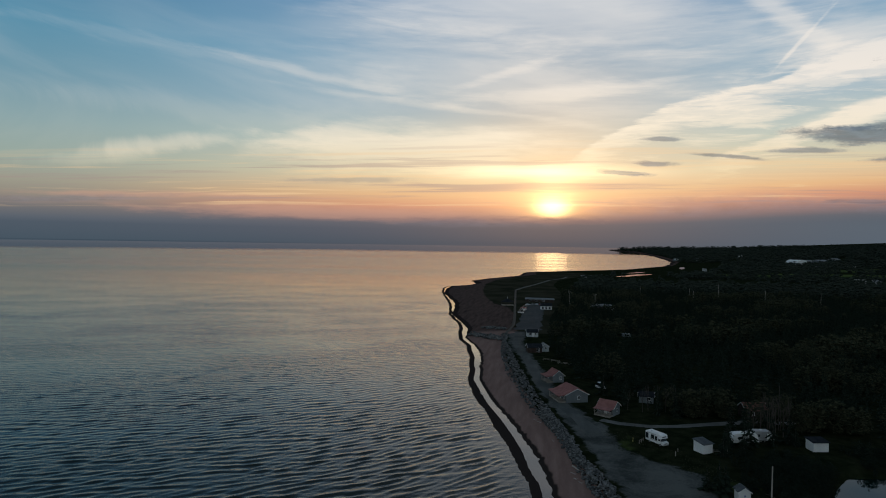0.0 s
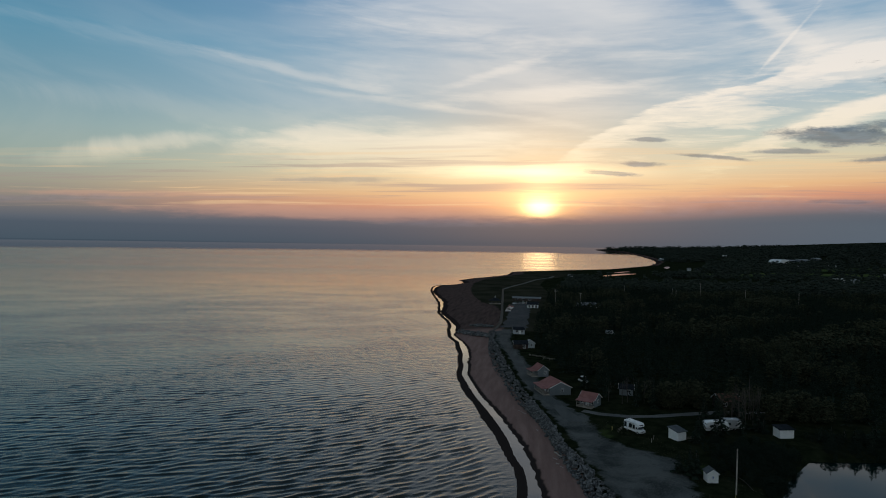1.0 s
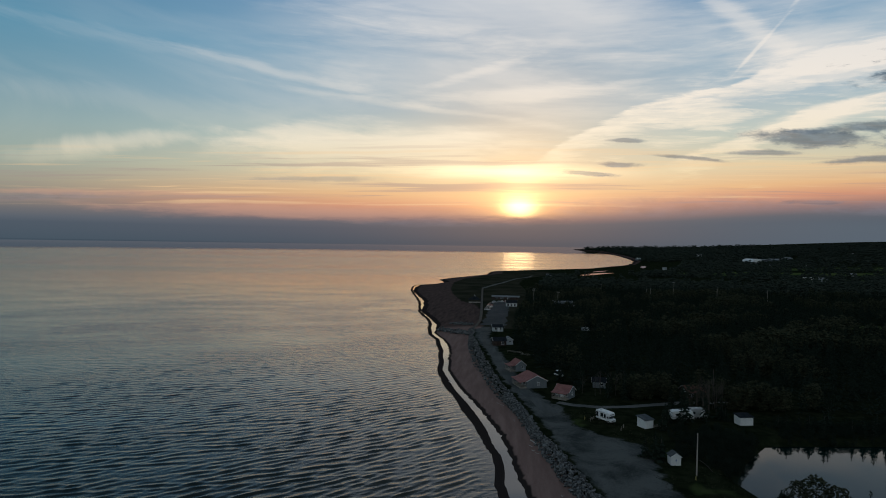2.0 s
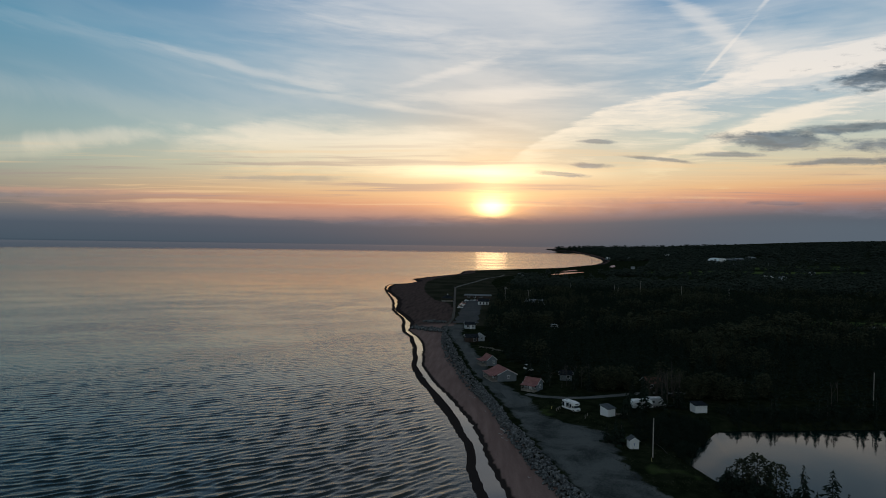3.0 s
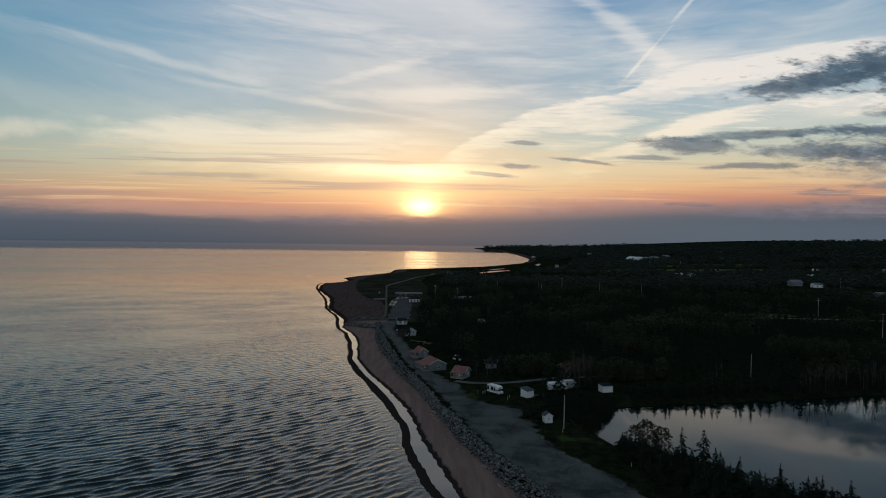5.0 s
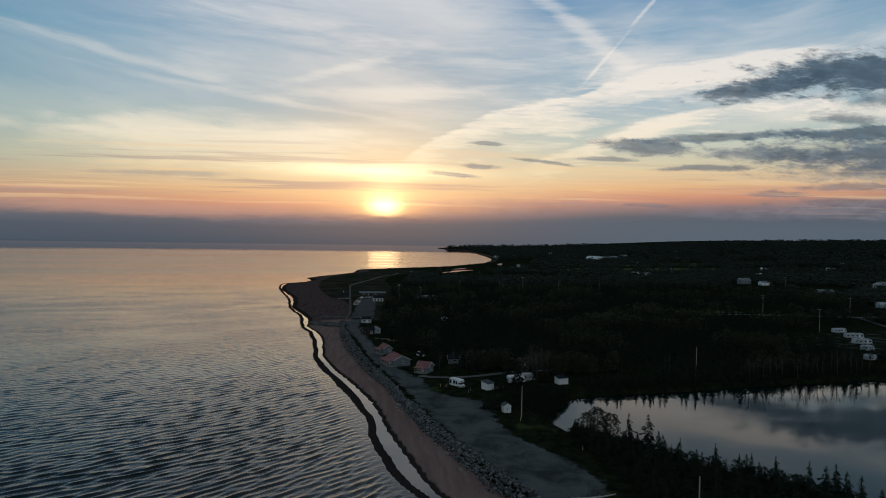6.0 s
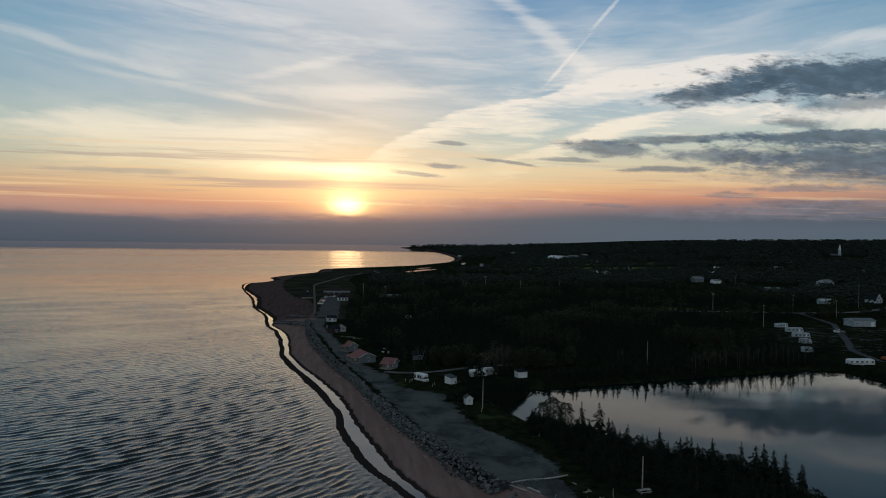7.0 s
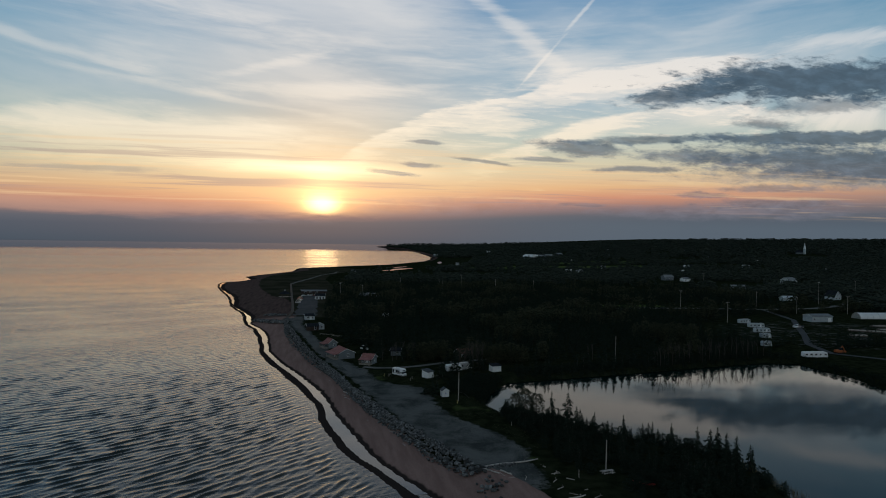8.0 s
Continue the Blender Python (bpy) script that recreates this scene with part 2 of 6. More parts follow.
    pillar = n.math("MULTIPLY", n.math("EXPONENT", n.math("MULTIPLY", n.math("POWER", n.math("DIVIDE", u, 0.034), 2.0), -1.0)), n.math("MULTIPLY", n.span(v, 0.05, 0.07), n.span(v, 0.15, 0.08)))
    pillar = n.math("MULTIPLY", pillar, n.span(level, 0.4, 0.6, 0.15, 0.42))
    sky = n.vec("ADD", sky, n.vec("SCALE", (1.0, 0.78, 0.42), pillar))
    patch = n.vec("LENGTH", n.stretch(bent, (0.15, 0.011, 1), 0, (-0.02, 0.117, 0), "TEXTURE"))
    patch = n.math("EXPONENT", n.math("MULTIPLY", n.math("POWER", patch, 2.0), -1.0))
    sky = n.vec("ADD", sky, n.vec("SCALE", (0.55, 0.46, 0.28), patch))
    sky = n.vec("ADD", sky, n.vec("SCALE", (0.26, 0.155, 0.085), n.math("MULTIPLY", n.math("EXPONENT", n.math("MULTIPLY", n.math("DIVIDE", off, 0.13), -1.0)), n.span(v, 0.036, 0.07))))
    glow = n.vec("ADD", n.vec("SCALE", (1.0, 0.72, 0.30), n.math("MULTIPLY", core, 2.0)), n.vec("SCALE", (1.0, 0.50, 0.10), n.math("MULTIPLY", halo, 1.15)))
    sky = n.vec("ADD", sky, n.vec("SCALE", glow, clear))
    # the sky behind, away from the sun, is in dusk
    sky = n.mix(n.span(y, 0.35, -0.3), sky, n.ramp(z, [(0.0, srgb(108, 124, 132)), (0.2, srgb(184, 192, 192)), (0.6, srgb(130, 141, 146)), (1.0, srgb(62, 80, 98))]))
    sky = n.vec("MULTIPLY", sky, (0.945, 1.0, 1.04))
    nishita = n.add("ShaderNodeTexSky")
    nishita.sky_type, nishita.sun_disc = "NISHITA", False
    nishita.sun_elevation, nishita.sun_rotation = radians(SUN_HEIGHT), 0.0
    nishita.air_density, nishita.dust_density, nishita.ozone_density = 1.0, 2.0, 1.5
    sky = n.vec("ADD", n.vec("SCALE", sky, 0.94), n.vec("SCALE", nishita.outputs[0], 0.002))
    bg = n.add("ShaderNodeBackground", Color=sky, Strength=1.0)
    out = n.add("ShaderNodeOutputWorld", Surface=bg.outputs[0])
    world.cycles.sampling_method, world.cycles.sample_map_resolution = "MANUAL", 1024


build_sky()
sun = new("sun", bpy.data.lights.new("sun", "SUN"))
sun.data.energy, sun.data.angle, sun.data.color = 0.004, radians(3.0), (1.0, 0.55, 0.28)
sun.matrix_world = look((0, 0, 0), (0, -math.cos(radians(SUN_HEIGHT)), -math.sin(radians(SUN_HEIGHT))))


# ---------------------------------------------------------------- materials
def material(name):
    m = bpy.data.materials.new(name)
    m.use_nodes = True
    m.node_tree.nodes.clear()
    n = Nodes(m.node_tree)
    bsdf = n.add("ShaderNodeBsdfPrincipled")
    n.add("ShaderNodeOutputMaterial", Surface=bsdf.outputs[0])
    return m, n, bsdf


def bumped(n, bsdf, height, distance, strength=1.0, onto=None):
    b = n.add("ShaderNodeBump", Strength=strength, Distance=distance, Height=height)
    if onto is not None:
        n.put(b.inputs["Normal"], onto)
    n.put(bsdf.inputs["Normal"], b.outputs[0])
    return b.outputs[0]


def plain(name, a, b, rough=0.7, grain=6.0, metal=0.0, bump=0.01, boards=0.0, pick=0.25):
    """Paint, wood, metal or stone: two tones in patches, grain, wear; boards: their width in metres, laid flat."""
    m, n, bsdf = material(name)
    at = n.add("ShaderNodeTexCoord").outputs["Object"]
    big, small = n.noise(at, grain * 0.12, 4), n.noise(at, grain, 5, 0.65)
    c = n.mix(n.span(n.math("ADD", n.math("MULTIPLY", big, 0.65), n.math("MULTIPLY", small, 0.35)), 0.35, 0.65), (*a, 1), (*b, 1))
    each = n.add("ShaderNodeObjectInfo").outputs["Random"]
    c = n.mix(pick, c, n.vec("SCALE", c, n.span(each, 0, 1, 0.6, 1.35, "LINEAR")))
    height = small
    if boards:
        z = n.add("ShaderNodeSeparateXYZ", Vector=at).outputs[2]
        saw = n.math("FRACT", n.math("DIVIDE", z, boards))
        height = n.math("ADD", n.math("MULTIPLY", saw, 2.5), small)
        c = n.mix(n.span(saw, 0.0, 0.16, 0.35, 0.0), c, (*[k * 0.45 for k in a], 1))
    n.put(bsdf.inputs["Base Color"], c)
    n.put(bsdf.inputs["Roughness"], n.span(small, 0.3, 0.7, max(rough - 0.1, 0.05), min(rough + 0.12, 1), "LINEAR"))
    bsdf.inputs["Metallic"].default_value = metal
    bsdf.inputs["Specular IOR Level"].default_value = 0.5 if rough < 0.55 else 0.1 if rough < 0.75 else 0.02
    bumped(n, bsdf, height, bump)
    return m


def leafy(name, a, b, rough=0.75):
    m, n, bsdf = material(name)
    at = n.add("ShaderNodeTexCoord").outputs["Object"]
    isle = n.add("ShaderNodeNewGeometry").outputs["Random Per Island"]
    each = n.add("ShaderNodeObjectInfo").outputs["Random"]
    k = n.math("FRACT", n.math("ADD", isle, each))
    c = n.mix(n.span(n.math("ADD", n.math("MULTIPLY", k, 0.6), n.math("MULTIPLY", n.noise(at, 0.9, 5), 0.8)), 0.35, 1.0), (*a, 1), (*b, 1))
    n.put(bsdf.inputs["Base Color"], c)
    bsdf.inputs["Roughness"].default_value = rough
    bsdf.inputs["Specular IOR Level"].default_value = 0.0
    return m


def rocky(name, a, b):
    """Quarried stone: each boulder of its own tone, with lichen-pale patches and a pitted face."""
    m, n, bsdf = material(name)
    at = n.add("ShaderNodeTexCoord").outputs["Object"]
    isle = n.add("ShaderNodeNewGeometry").outputs["Random Per Island"]
    each = n.add("ShaderNodeObjectInfo").outputs["Random"]
    tone = n.math("FRACT", n.math("ADD", isle, each))
    patch = n.noise(at, 1.3, 5, 0.65)
    n.put(bsdf.inputs["Base Color"], n.mix(n.math("MULTIPLY", n.span(patch, 0.3, 0.7, 0.35, 1.0), n.math("POWER", tone, 1.3)), (*a, 1), (*b, 1)))
    bsdf.inputs["Roughness"].default_value = 0.9
    bsdf.inputs["Specular IOR Level"].default_value = 0.08
    bumped(n, bsdf, n.noise(at, 4.0, 5, 0.7), 0.06)
    return m


def glassy(name, tint=(0.02, 0.025, 0.03)):
    m, n, bsdf = material(name)
    bsdf.inputs["Base Color"].default_value = (*tint, 1)
    bsdf.inputs["Roughness"].default_value = 0.06
    at = n.add("ShaderNodeTexCoord").outputs["Object"]
    bumped(n, bsdf, n.noise(at, 1.5, 2), 0.01, 0.4)
    return m


def sea_material():
    """Open water: the waves are in the mesh; the shader adds the small chop, slick lanes and the far calm."""
    m, n, bsdf = material("sea_water")
    at = n.add("ShaderNodeTexCoord").outputs["Object"]
    shoal = n.add("ShaderNodeAttribute")
    shoal.attribute_name = "shoal"
    near = shoal.outputs["Fac"]
    spread = n.vec("LENGTH", n.vec("SUBTRACT", at, (-40, 40, 0)))
    gust = n.span(n.noise(n.stretch(at, (90, 38, 1), 18, kind="TEXTURE"), 1.0, 4, 0.6, 0.5), 0.32, 0.7, 0.45, 1.25)
    ripple = n.noise(n.stretch(at, (1.7, 0.55, 1), 22, kind="TEXTURE"), 1.0, 4, 0.62, 0.5)
    chop = n.noise(n.stretch(at, (7.5, 2.5, 1), 20, kind="TEXTURE"), 1.0, 4, 0.58, 0.5)
    long = n.noise(n.stretch(at, (22, 6, 1), 20, kind="TEXTURE"), 1.0, 4, 0.55, 0.4)
    calm = n.math("MULTIPLY", gust, n.math("MULTIPLY", n.span(spread, 200, 800, 1.0, 0.3), n.span(spread, 2500, 3300, 1.0, 0.05)))
    level = n.span(spread, 700, 1100)
    lie = n.vec("ADD", n.vec("SCALE", n.add("ShaderNodeNewGeometry").outputs["Normal"], n.math("SUBTRACT", 1.0, level)), n.vec("SCALE", (0.0, 0.0, 1.0), level))
    first = n.add("ShaderNodeBump", Strength=n.math("MULTIPLY", calm, n.span(spread, 120, 420, 0.1, 1.0)), Distance=0.36, Height=long, Normal=n.vec("NORMALIZE", lie)).outputs[0]
    second = n.add("ShaderNodeBump", Strength=n.math("MULTIPLY", calm, n.span(spread, 100, 350, 0.6, 1.0)), Distance=0.27, Height=chop, Normal=first).outputs[0]
    bumped(n, bsdf, ripple, 0.06, n.math("MULTIPLY", calm, n.span(near, 0.0, 1.0, 0.8, 0.45)), second)
    n.put(bsdf.inputs["Base Color"], n.mix(n.span(near, 0.7, 1.0), (0.004, 0.011, 0.008, 1), (0.03, 0.03, 0.022, 1)))
    lanes = n.noise(n.stretch(at, (2200, 150, 1), 7, kind="TEXTURE"), 1.0, 4, 0.5, 0.8)
    rough = n.math("MULTIPLY", n.span(spread, 300, 1100, 0.03, 0.15), n.span(lanes, 0.42, 0.6, 0.85, 1.3))
    n.put(bsdf.inputs["Roughness"], n.math("MULTIPLY", rough, n.span(spread, 2700, 3500, 1.0, 0.12)))
    bsdf.inputs["IOR"].default_value = 1.36
    return m


def pool_material(name, base, ripple, ior=1.3, rough=0.03):
    m, n, bsdf = material(name)
    at = n.add("ShaderNodeTexCoord").outputs["Object"]
    n.put(bsdf.inputs["Base Color"], n.mix(n.noise(at, 0.05, 3), (*base, 1), (*[k * 0.6 for k in base], 1)))
    bsdf.inputs["Roughness"].default_value = rough
    bsdf.inputs["IOR"].default_value = ior
    lanes = n.span(n.noise(n.stretch(at, (0.02, 0.05, 1), 30), 1.0, 3), 0.45, 0.7)
    bumped(n, bsdf, n.noise(n.stretch(at, (0.7, 1.6, 1)), 1.0, 4), ripple, lanes)
    return m


def ground_material():
    """Soil and turf, beach sand and wet sand, by zones of the plan with ragged borders."""
    m, n, bsdf = material("shore_ground")
    at = n.add("ShaderNodeTexCoord").outputs["Object"]
    zone = {}
    for key in ("sand", "wet", "meadow", "crop", "stony"):
        a = n.add("ShaderNodeAttribute")
        a.attribute_name = key
        zone[key] = a.outputs["Fac"]
    big, mid, small = n.noise(at, 0.035, 5, 0.6), n.noise(at, 0.3, 5, 0.6), n.noise(at, 3.0, 6, 0.65)
    ragged = n.math("MULTIPLY", n.math("SUBTRACT", mid, 0.5), 0.7)
    soil = n.mix(n.span(mid, 0.35, 0.65), (0.008, 0.013, 0.006, 1), (0.021, 0.025, 0.013, 1))
    turf = n.mix(n.span(n.math("ADD", big, n.math("MULTIPLY", small, 0.3)), 0.5, 0.8), (0.024, 0.026, 0.017, 1), (0.048, 0.045, 0.031, 1))
    land = n.mix(n.span(n.math("ADD", zone["meadow"], ragged), 0.35, 0.65), soil, turf)
    green = n.mix(n.span(n.math("ADD", big, n.math("MULTIPLY", mid, 0.3)), 0.45, 0.85), (0.05, 0.085, 0.025, 1), (0.09, 0.11, 0.04, 1))
    land = n.mix(n.span(zone["crop"], 0.3, 0.7), land, green)
    hollow = n.noise(at, 0.11, 5, 0.62, 0.4)
    grit = n.mix(n.span(n.math("ADD", n.math("MULTIPLY", hollow, 0.65), n.math("MULTIPLY", small, 0.35)), 0.36, 0.6), (0.042, 0.047, 0.046, 1), (0.125, 0.127, 0.122, 1))
    land = n.mix(n.span(n.math("ADD", zone["stony"], n.math("MULTIPLY", n.math("SUBTRACT", n.noise(at, 0.2, 6, 0.68), 0.5), 2.2)), 0.36, 0.72), land, grit)
    streak = n.noise(n.stretch(at, (0.5, 0.06, 1), -16), 1.0, 5, 0.6)
    sand = n.mix(n.span(n.math("ADD", n.math("MULTIPLY", streak, 0.6), n.math("MULTIPLY", small, 0.4)), 0.35, 0.68), (0.20, 0.126, 0.11, 1), (0.285, 0.188, 0.165, 1))
    wet = n.math("ADD", zone["wet"], n.math("MULTIPLY", n.math("SUBTRACT", streak, 0.5), 0.35))
    damp = n.span(wet, 0.3, 0.7)
    sand = n.mix(damp, sand, (0.036, 0.028, 0.026, 1))
    c = n.mix(n.span(n.math("ADD", zone["sand"], ragged), 0.4, 0.6), land, sand)
    n.put(bsdf.inputs["Base Color"], c)
    n.put(bsdf.inputs["Roughness"], n.math("SUBTRACT", 0.95, n.math("MULTIPLY", n.math("MULTIPLY", damp, zone["sand"]), 0.2)))
    bsdf.inputs["Specular IOR Level"].default_value = 0.0
    bumped(n, bsdf, n.math("ADD", mid, n.math("MULTIPLY", small, 0.4)), 0.14, 0.6)
    return m


def gravel_material(name, a, b):
    m, n, bsdf = material(name)
    at = n.add("ShaderNodeTexCoord").outputs["Object"]
    big, small = n.noise(at, 0.09, 5, 0.6), n.noise(at, 2.2, 6, 0.7)
    ruts = n.noise(n.stretch(at, (0.5, 0.05, 1), -17), 1.0, 4)
    mixed = n.math("ADD", n.math("MULTIPLY", big, 0.5), n.math("ADD", n.math("MULTIPLY", small, 0.25), n.math("MULTIPLY", ruts, 0.25)))
    n.put(bsdf.inputs["Base Color"], n.mix(n.span(mixed, 0.36, 0.64), (*a, 1), (*b, 1)))
    bsdf.inputs["Roughness"].default_value = 0.92
    bsdf.inputs["Specular IOR Level"].default_value = 0.03
    bumped(n, bsdf, small, 0.06, 0.8)
    return m


MAT = dict(
    sea=sea_material(), ground=ground_material(),
    pond=pool_material("pond_water", (0.003, 0.015, 0.0125), 0.012, 1.2, 0.035), runnel=pool_material("runnel_water", (0.03, 0.025, 0.022), 0.015, 1.5),
    gravel=gravel_material("grey_gravel", (0.064, 0.068, 0.067), (0.115, 0.119, 0.116)), pale_gravel=gravel_material("pale_gravel", (0.10, 0.10, 0.097), (0.17, 0.168, 0.16)),
    asphalt=gravel_material("old_asphalt", (0.052, 0.058, 0.063), (0.078, 0.084, 0.09)),
    rock=rocky("armour_rock", (0.034, 0.035, 0.036), (0.27, 0.275, 0.28)),
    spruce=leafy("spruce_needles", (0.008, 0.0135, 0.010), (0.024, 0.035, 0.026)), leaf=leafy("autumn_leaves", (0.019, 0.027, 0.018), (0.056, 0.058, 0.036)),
    bark=plain("bark", (0.05, 0.042, 0.036), (0.12, 0.105, 0.095), 0.9, 5, bump=0.03), bare=plain("bare_twigs", (0.045, 0.04, 0.036), (0.11, 0.098, 0.09), 0.9, 5),
    # far-wood needles and leaves: paler colours, with the distance haze painted in
    hazed_needles=leafy("hazy_distant_needles", (0.02, 0.03, 0.026), (0.048, 0.06, 0.052)),
    hazed_leaves=leafy("hazy_distant_leaves", (0.028, 0.038, 0.032), (0.05, 0.06, 0.047)),
    board=plain("boardwalk_planks", (0.085, 0.074, 0.064), (0.155, 0.14, 0.125), 0.9, 7),
    reed=leafy("dry_reeds", (0.10, 0.085, 0.05), (0.2, 0.17, 0.1)),
    white=plain("white_siding", (0.76, 0.78, 0.80), (0.86, 0.87, 0.88), 0.6, 4, boards=0.18), white_flat=plain("white_panel", (0.7, 0.72, 0.74), (0.82, 0.83, 0.84), 0.45, 3),
    worn_white=plain("weathered_white_siding", (0.36, 0.41, 0.45), (0.5, 0.54, 0.57), 0.7, 4, boards=0.18),
    grey_wall=plain("grey_siding", (0.14, 0.165, 0.185), (0.19, 0.215, 0.235), 0.7, 4, boards=0.18), brown_roof=plain("brown_roofing", (0.09, 0.045, 0.038), (0.15, 0.08, 0.065), 0.85, 5, boards=0.22), dark_wall=plain("dark_shingle", (0.045, 0.034, 0.03), (0.08, 0.062, 0.056), 0.85, 6, boards=0.15),
    red_roof=plain("red_shingles", (0.23, 0.105, 0.10), (0.33, 0.16, 0.148), 0.8, 5, boards=0.22), dark_roof=plain("dark_roofing", (0.014, 0.017, 0.022), (0.03, 0.034, 0.04), 0.85, 5, boards=0.22),
    slate_roof=plain("slate_grey_roofing", (0.07, 0.08, 0.09), (0.12, 0.13, 0.14), 0.85, 5, boards=0.22),
    grey_roof=plain("grey_roofing", (0.16, 0.175, 0.19), (0.24, 0.25, 0.26), 0.6, 5, boards=0.25), wood=plain("weathered_wood", (0.20, 0.18, 0.16), (0.34, 0.31, 0.28), 0.85, 7),
    pole=plain("pole_wood", (0.25, 0.23, 0.21), (0.42, 0.39, 0.36), 0.85, 7), blue=plain("blue_paint", (0.04, 0.10, 0.3), (0.06, 0.14, 0.38), 0.5, 4),
    orange=plain("rusty_orange", (0.28, 0.08, 0.03), (0.4, 0.13, 0.05), 0.7, 4), steel=plain("galvanised_steel", (0.35, 0.36, 0.37), (0.5, 0.5, 0.5), 0.4, 5, 0.8),
    rubber=plain("tyre_rubber", (0.015, 0.015, 0.016), (0.03, 0.03, 0.03), 0.85, 9), glass=glassy("dark_glass"), stripe=plain("brown_stripe", (0.12, 0.08, 0.06), (0.16, 0.11, 0.08), 0.5, 4),
    silver=plain("silver_paint", (0.4, 0.41, 0.43), (0.48, 0.49, 0.5), 0.35, 3, 0.4), dark_paint=plain("dark_paint", (0.03, 0.032, 0.04), (0.05, 0.05, 0.06), 0.35, 3), red_paint=plain("red_paint", (0.3, 0.03, 0.03), (0.36, 0.05, 0.04), 0.35, 3),
    yellow=plain("yellow_paint", (0.6, 0.5, 0.15), (0.7, 0.6, 0.2), 0.5, 4), drift=plain("driftwood", (0.35, 0.32, 0.30), (0.52, 0.48, 0.45), 0.85, 6), field_wood=plain("stacked_timber", (0.06, 0.05, 0.045), (0.14, 0.12, 0.10), 0.9, 5),
)


# ---------------------------------------------------------------- mesh helpers
def part(name, bm, mat, parent=None, label=""):
    me = bpy.data.meshes.new(name)
    bmesh.ops.recalc_face_normals(bm, faces=bm.faces)
    bm.to_mesh(me)
    bm.free()
    me.materials.append(mat)
    ob = new(name, me)
    ob.parent = parent
    return tagged(ob, label)


def root(name, x, y, z, turn=0.0, label="", category="", group="", kind=""):
    ob = new(name)
    ob.empty_display_size = 0.5
    ob.matrix_basis = pose(x, y, z, 0, 0, turn)
    return tagged(ob, label, category, group, kind)


def box(bm, x0, x1, y0, y1, z0, z1, m=None, bevel=0.0):
    r = bmesh.ops.create_cube(bm, size=1, matrix=Matrix.Translation(((x0 + x1) / 2, (y0 + y1) / 2, (z0 + z1) / 2)) @ Matrix.Diagonal((x1 - x0, y1 - y0, z1 - z0, 1)))
    if bevel:
        edges = list({e for v in r["verts"] for e in v.link_edges})
        r = bmesh.ops.bevel(bm, geom=edges, offset=bevel, segments=2, affect="EDGES")
    if m is not None:
        bmesh.ops.transform(bm, matrix=m, verts=[v for v in r["verts"]])
    return bm


def boxes(*rows, bevel=0.0):
    bm = bmesh.new()
    for row in rows:
        box(bm, *row, bevel=bevel)
    return bm


def prism(outline, y0, y1, axis="y"):
    """A solid with that outline of (a, z), drawn out along y, or along x with a as y."""
    bm = bmesh.new()
    put = (lambda a, z, d: (a, d, z)) if axis == "y" else (lambda a, z, d: (d, a, z))
    ends = [[bm.verts.new(put(a, z, d)) for a, z in outline] for d in (y0, y1)]
    bm.faces.new(ends[0])
    bm.faces.new(ends[1][::-1])
    for i in range(len(outline)):
        j = (i + 1) % len(outline)
        bm.faces.new((ends[0][i], ends[0][j], ends[1][j], ends[1][i]))
    return bm


def rod(bm, a, b, r0, r1=None, sides=8):
    a, b = Vector(a), Vector(b)
    m = Matrix.Translation((a + b) / 2) @ (b - a).to_track_quat("Z", "Y").to_matrix().to_4x4()
    bmesh.ops.create_cone(bm, cap_ends=True, segments=sides, radius1=r0, radius2=r0 if r1 is None else r1, depth=(b - a).length, matrix=m)
    return bm


def sheet(name, verts, faces, mat, label="", kind="structure", smooth=True, **attributes):
    """A mesh from arrays: verts n x 3, faces m x 3 or m x 4."""
    verts, faces = np.asarray(verts, np.float32), np.asarray(faces, np.int32)
    me = bpy.data.meshes.new(name)
    k = faces.shape[1]
    me.vertices.add(len(verts))
    me.vertices.foreach_set("co", verts.ravel())
    me.loops.add(faces.size)
    me.loops.foreach_set("vertex_index", faces.ravel())
    me.polygons.add(len(faces))
    me.polygons.foreach_set("loop_start", np.arange(0, faces.size, k, dtype=np.int32))
    me.polygons.foreach_set("use_smooth", np.full(len(faces), smooth))
    me.update(calc_edges=True)
    me.validate()
    for key, values in attributes.items():
        me.attributes.new(key, "FLOAT", "POINT").data.foreach_set("value", np.asarray(values, np.float32).ravel())
    me.materials.append(mat)
    return tagged(new(name, me), label, kind=kind)


def grid_faces(nx, ny):
    i = np.arange(nx * ny).reshape(ny, nx)
    return np.stack((i[:-1, :-1], i[:-1, 1:], i[1:, 1:], i[1:, :-1]), -1).reshape(-1, 4)


# ---------------------------------------------------------------- lie of the land
SHORE_Y = [-400, -200, -60, 0, 54, 67, 87, 104, 134, 179, 219, 268, 307, 331, 382, 436, 504, 545, 585, 639, 693, 723, 735, 758, 807, 833, 893, 965, 1005, 1114, 1181, 1291, 1450, 1593, 1829, 1999, 2344, 2819, 3685, 3948, 4243, 4300, 4990]
SHORE_X = [190, 90, 42, 26, 12, 7, -1, -5, -8, -21, -33, -39, -46, -54, -61, -77, -88, -97, -107, -119, -127, -126, -114, -96, -105, -114, -98, -69, -54, -52, 29, 132, 205, 275, 335, 368, 405, 444, 472, 411, 370, 700, 1500]
BAR_Y = [-400, -60, 40, 54, 64, 73, 79, 90, 103, 115, 131, 149, 168, 184, 195, 214, 233, 256, 272, 288, 306, 327, 344]
BAR_X = [194, 46, 19, 15, 11, 7, 4, 0, -2, -4, -7, -9, -14, -19, -23, -28, -33, -36, -37, -40, -44, -51, -56]
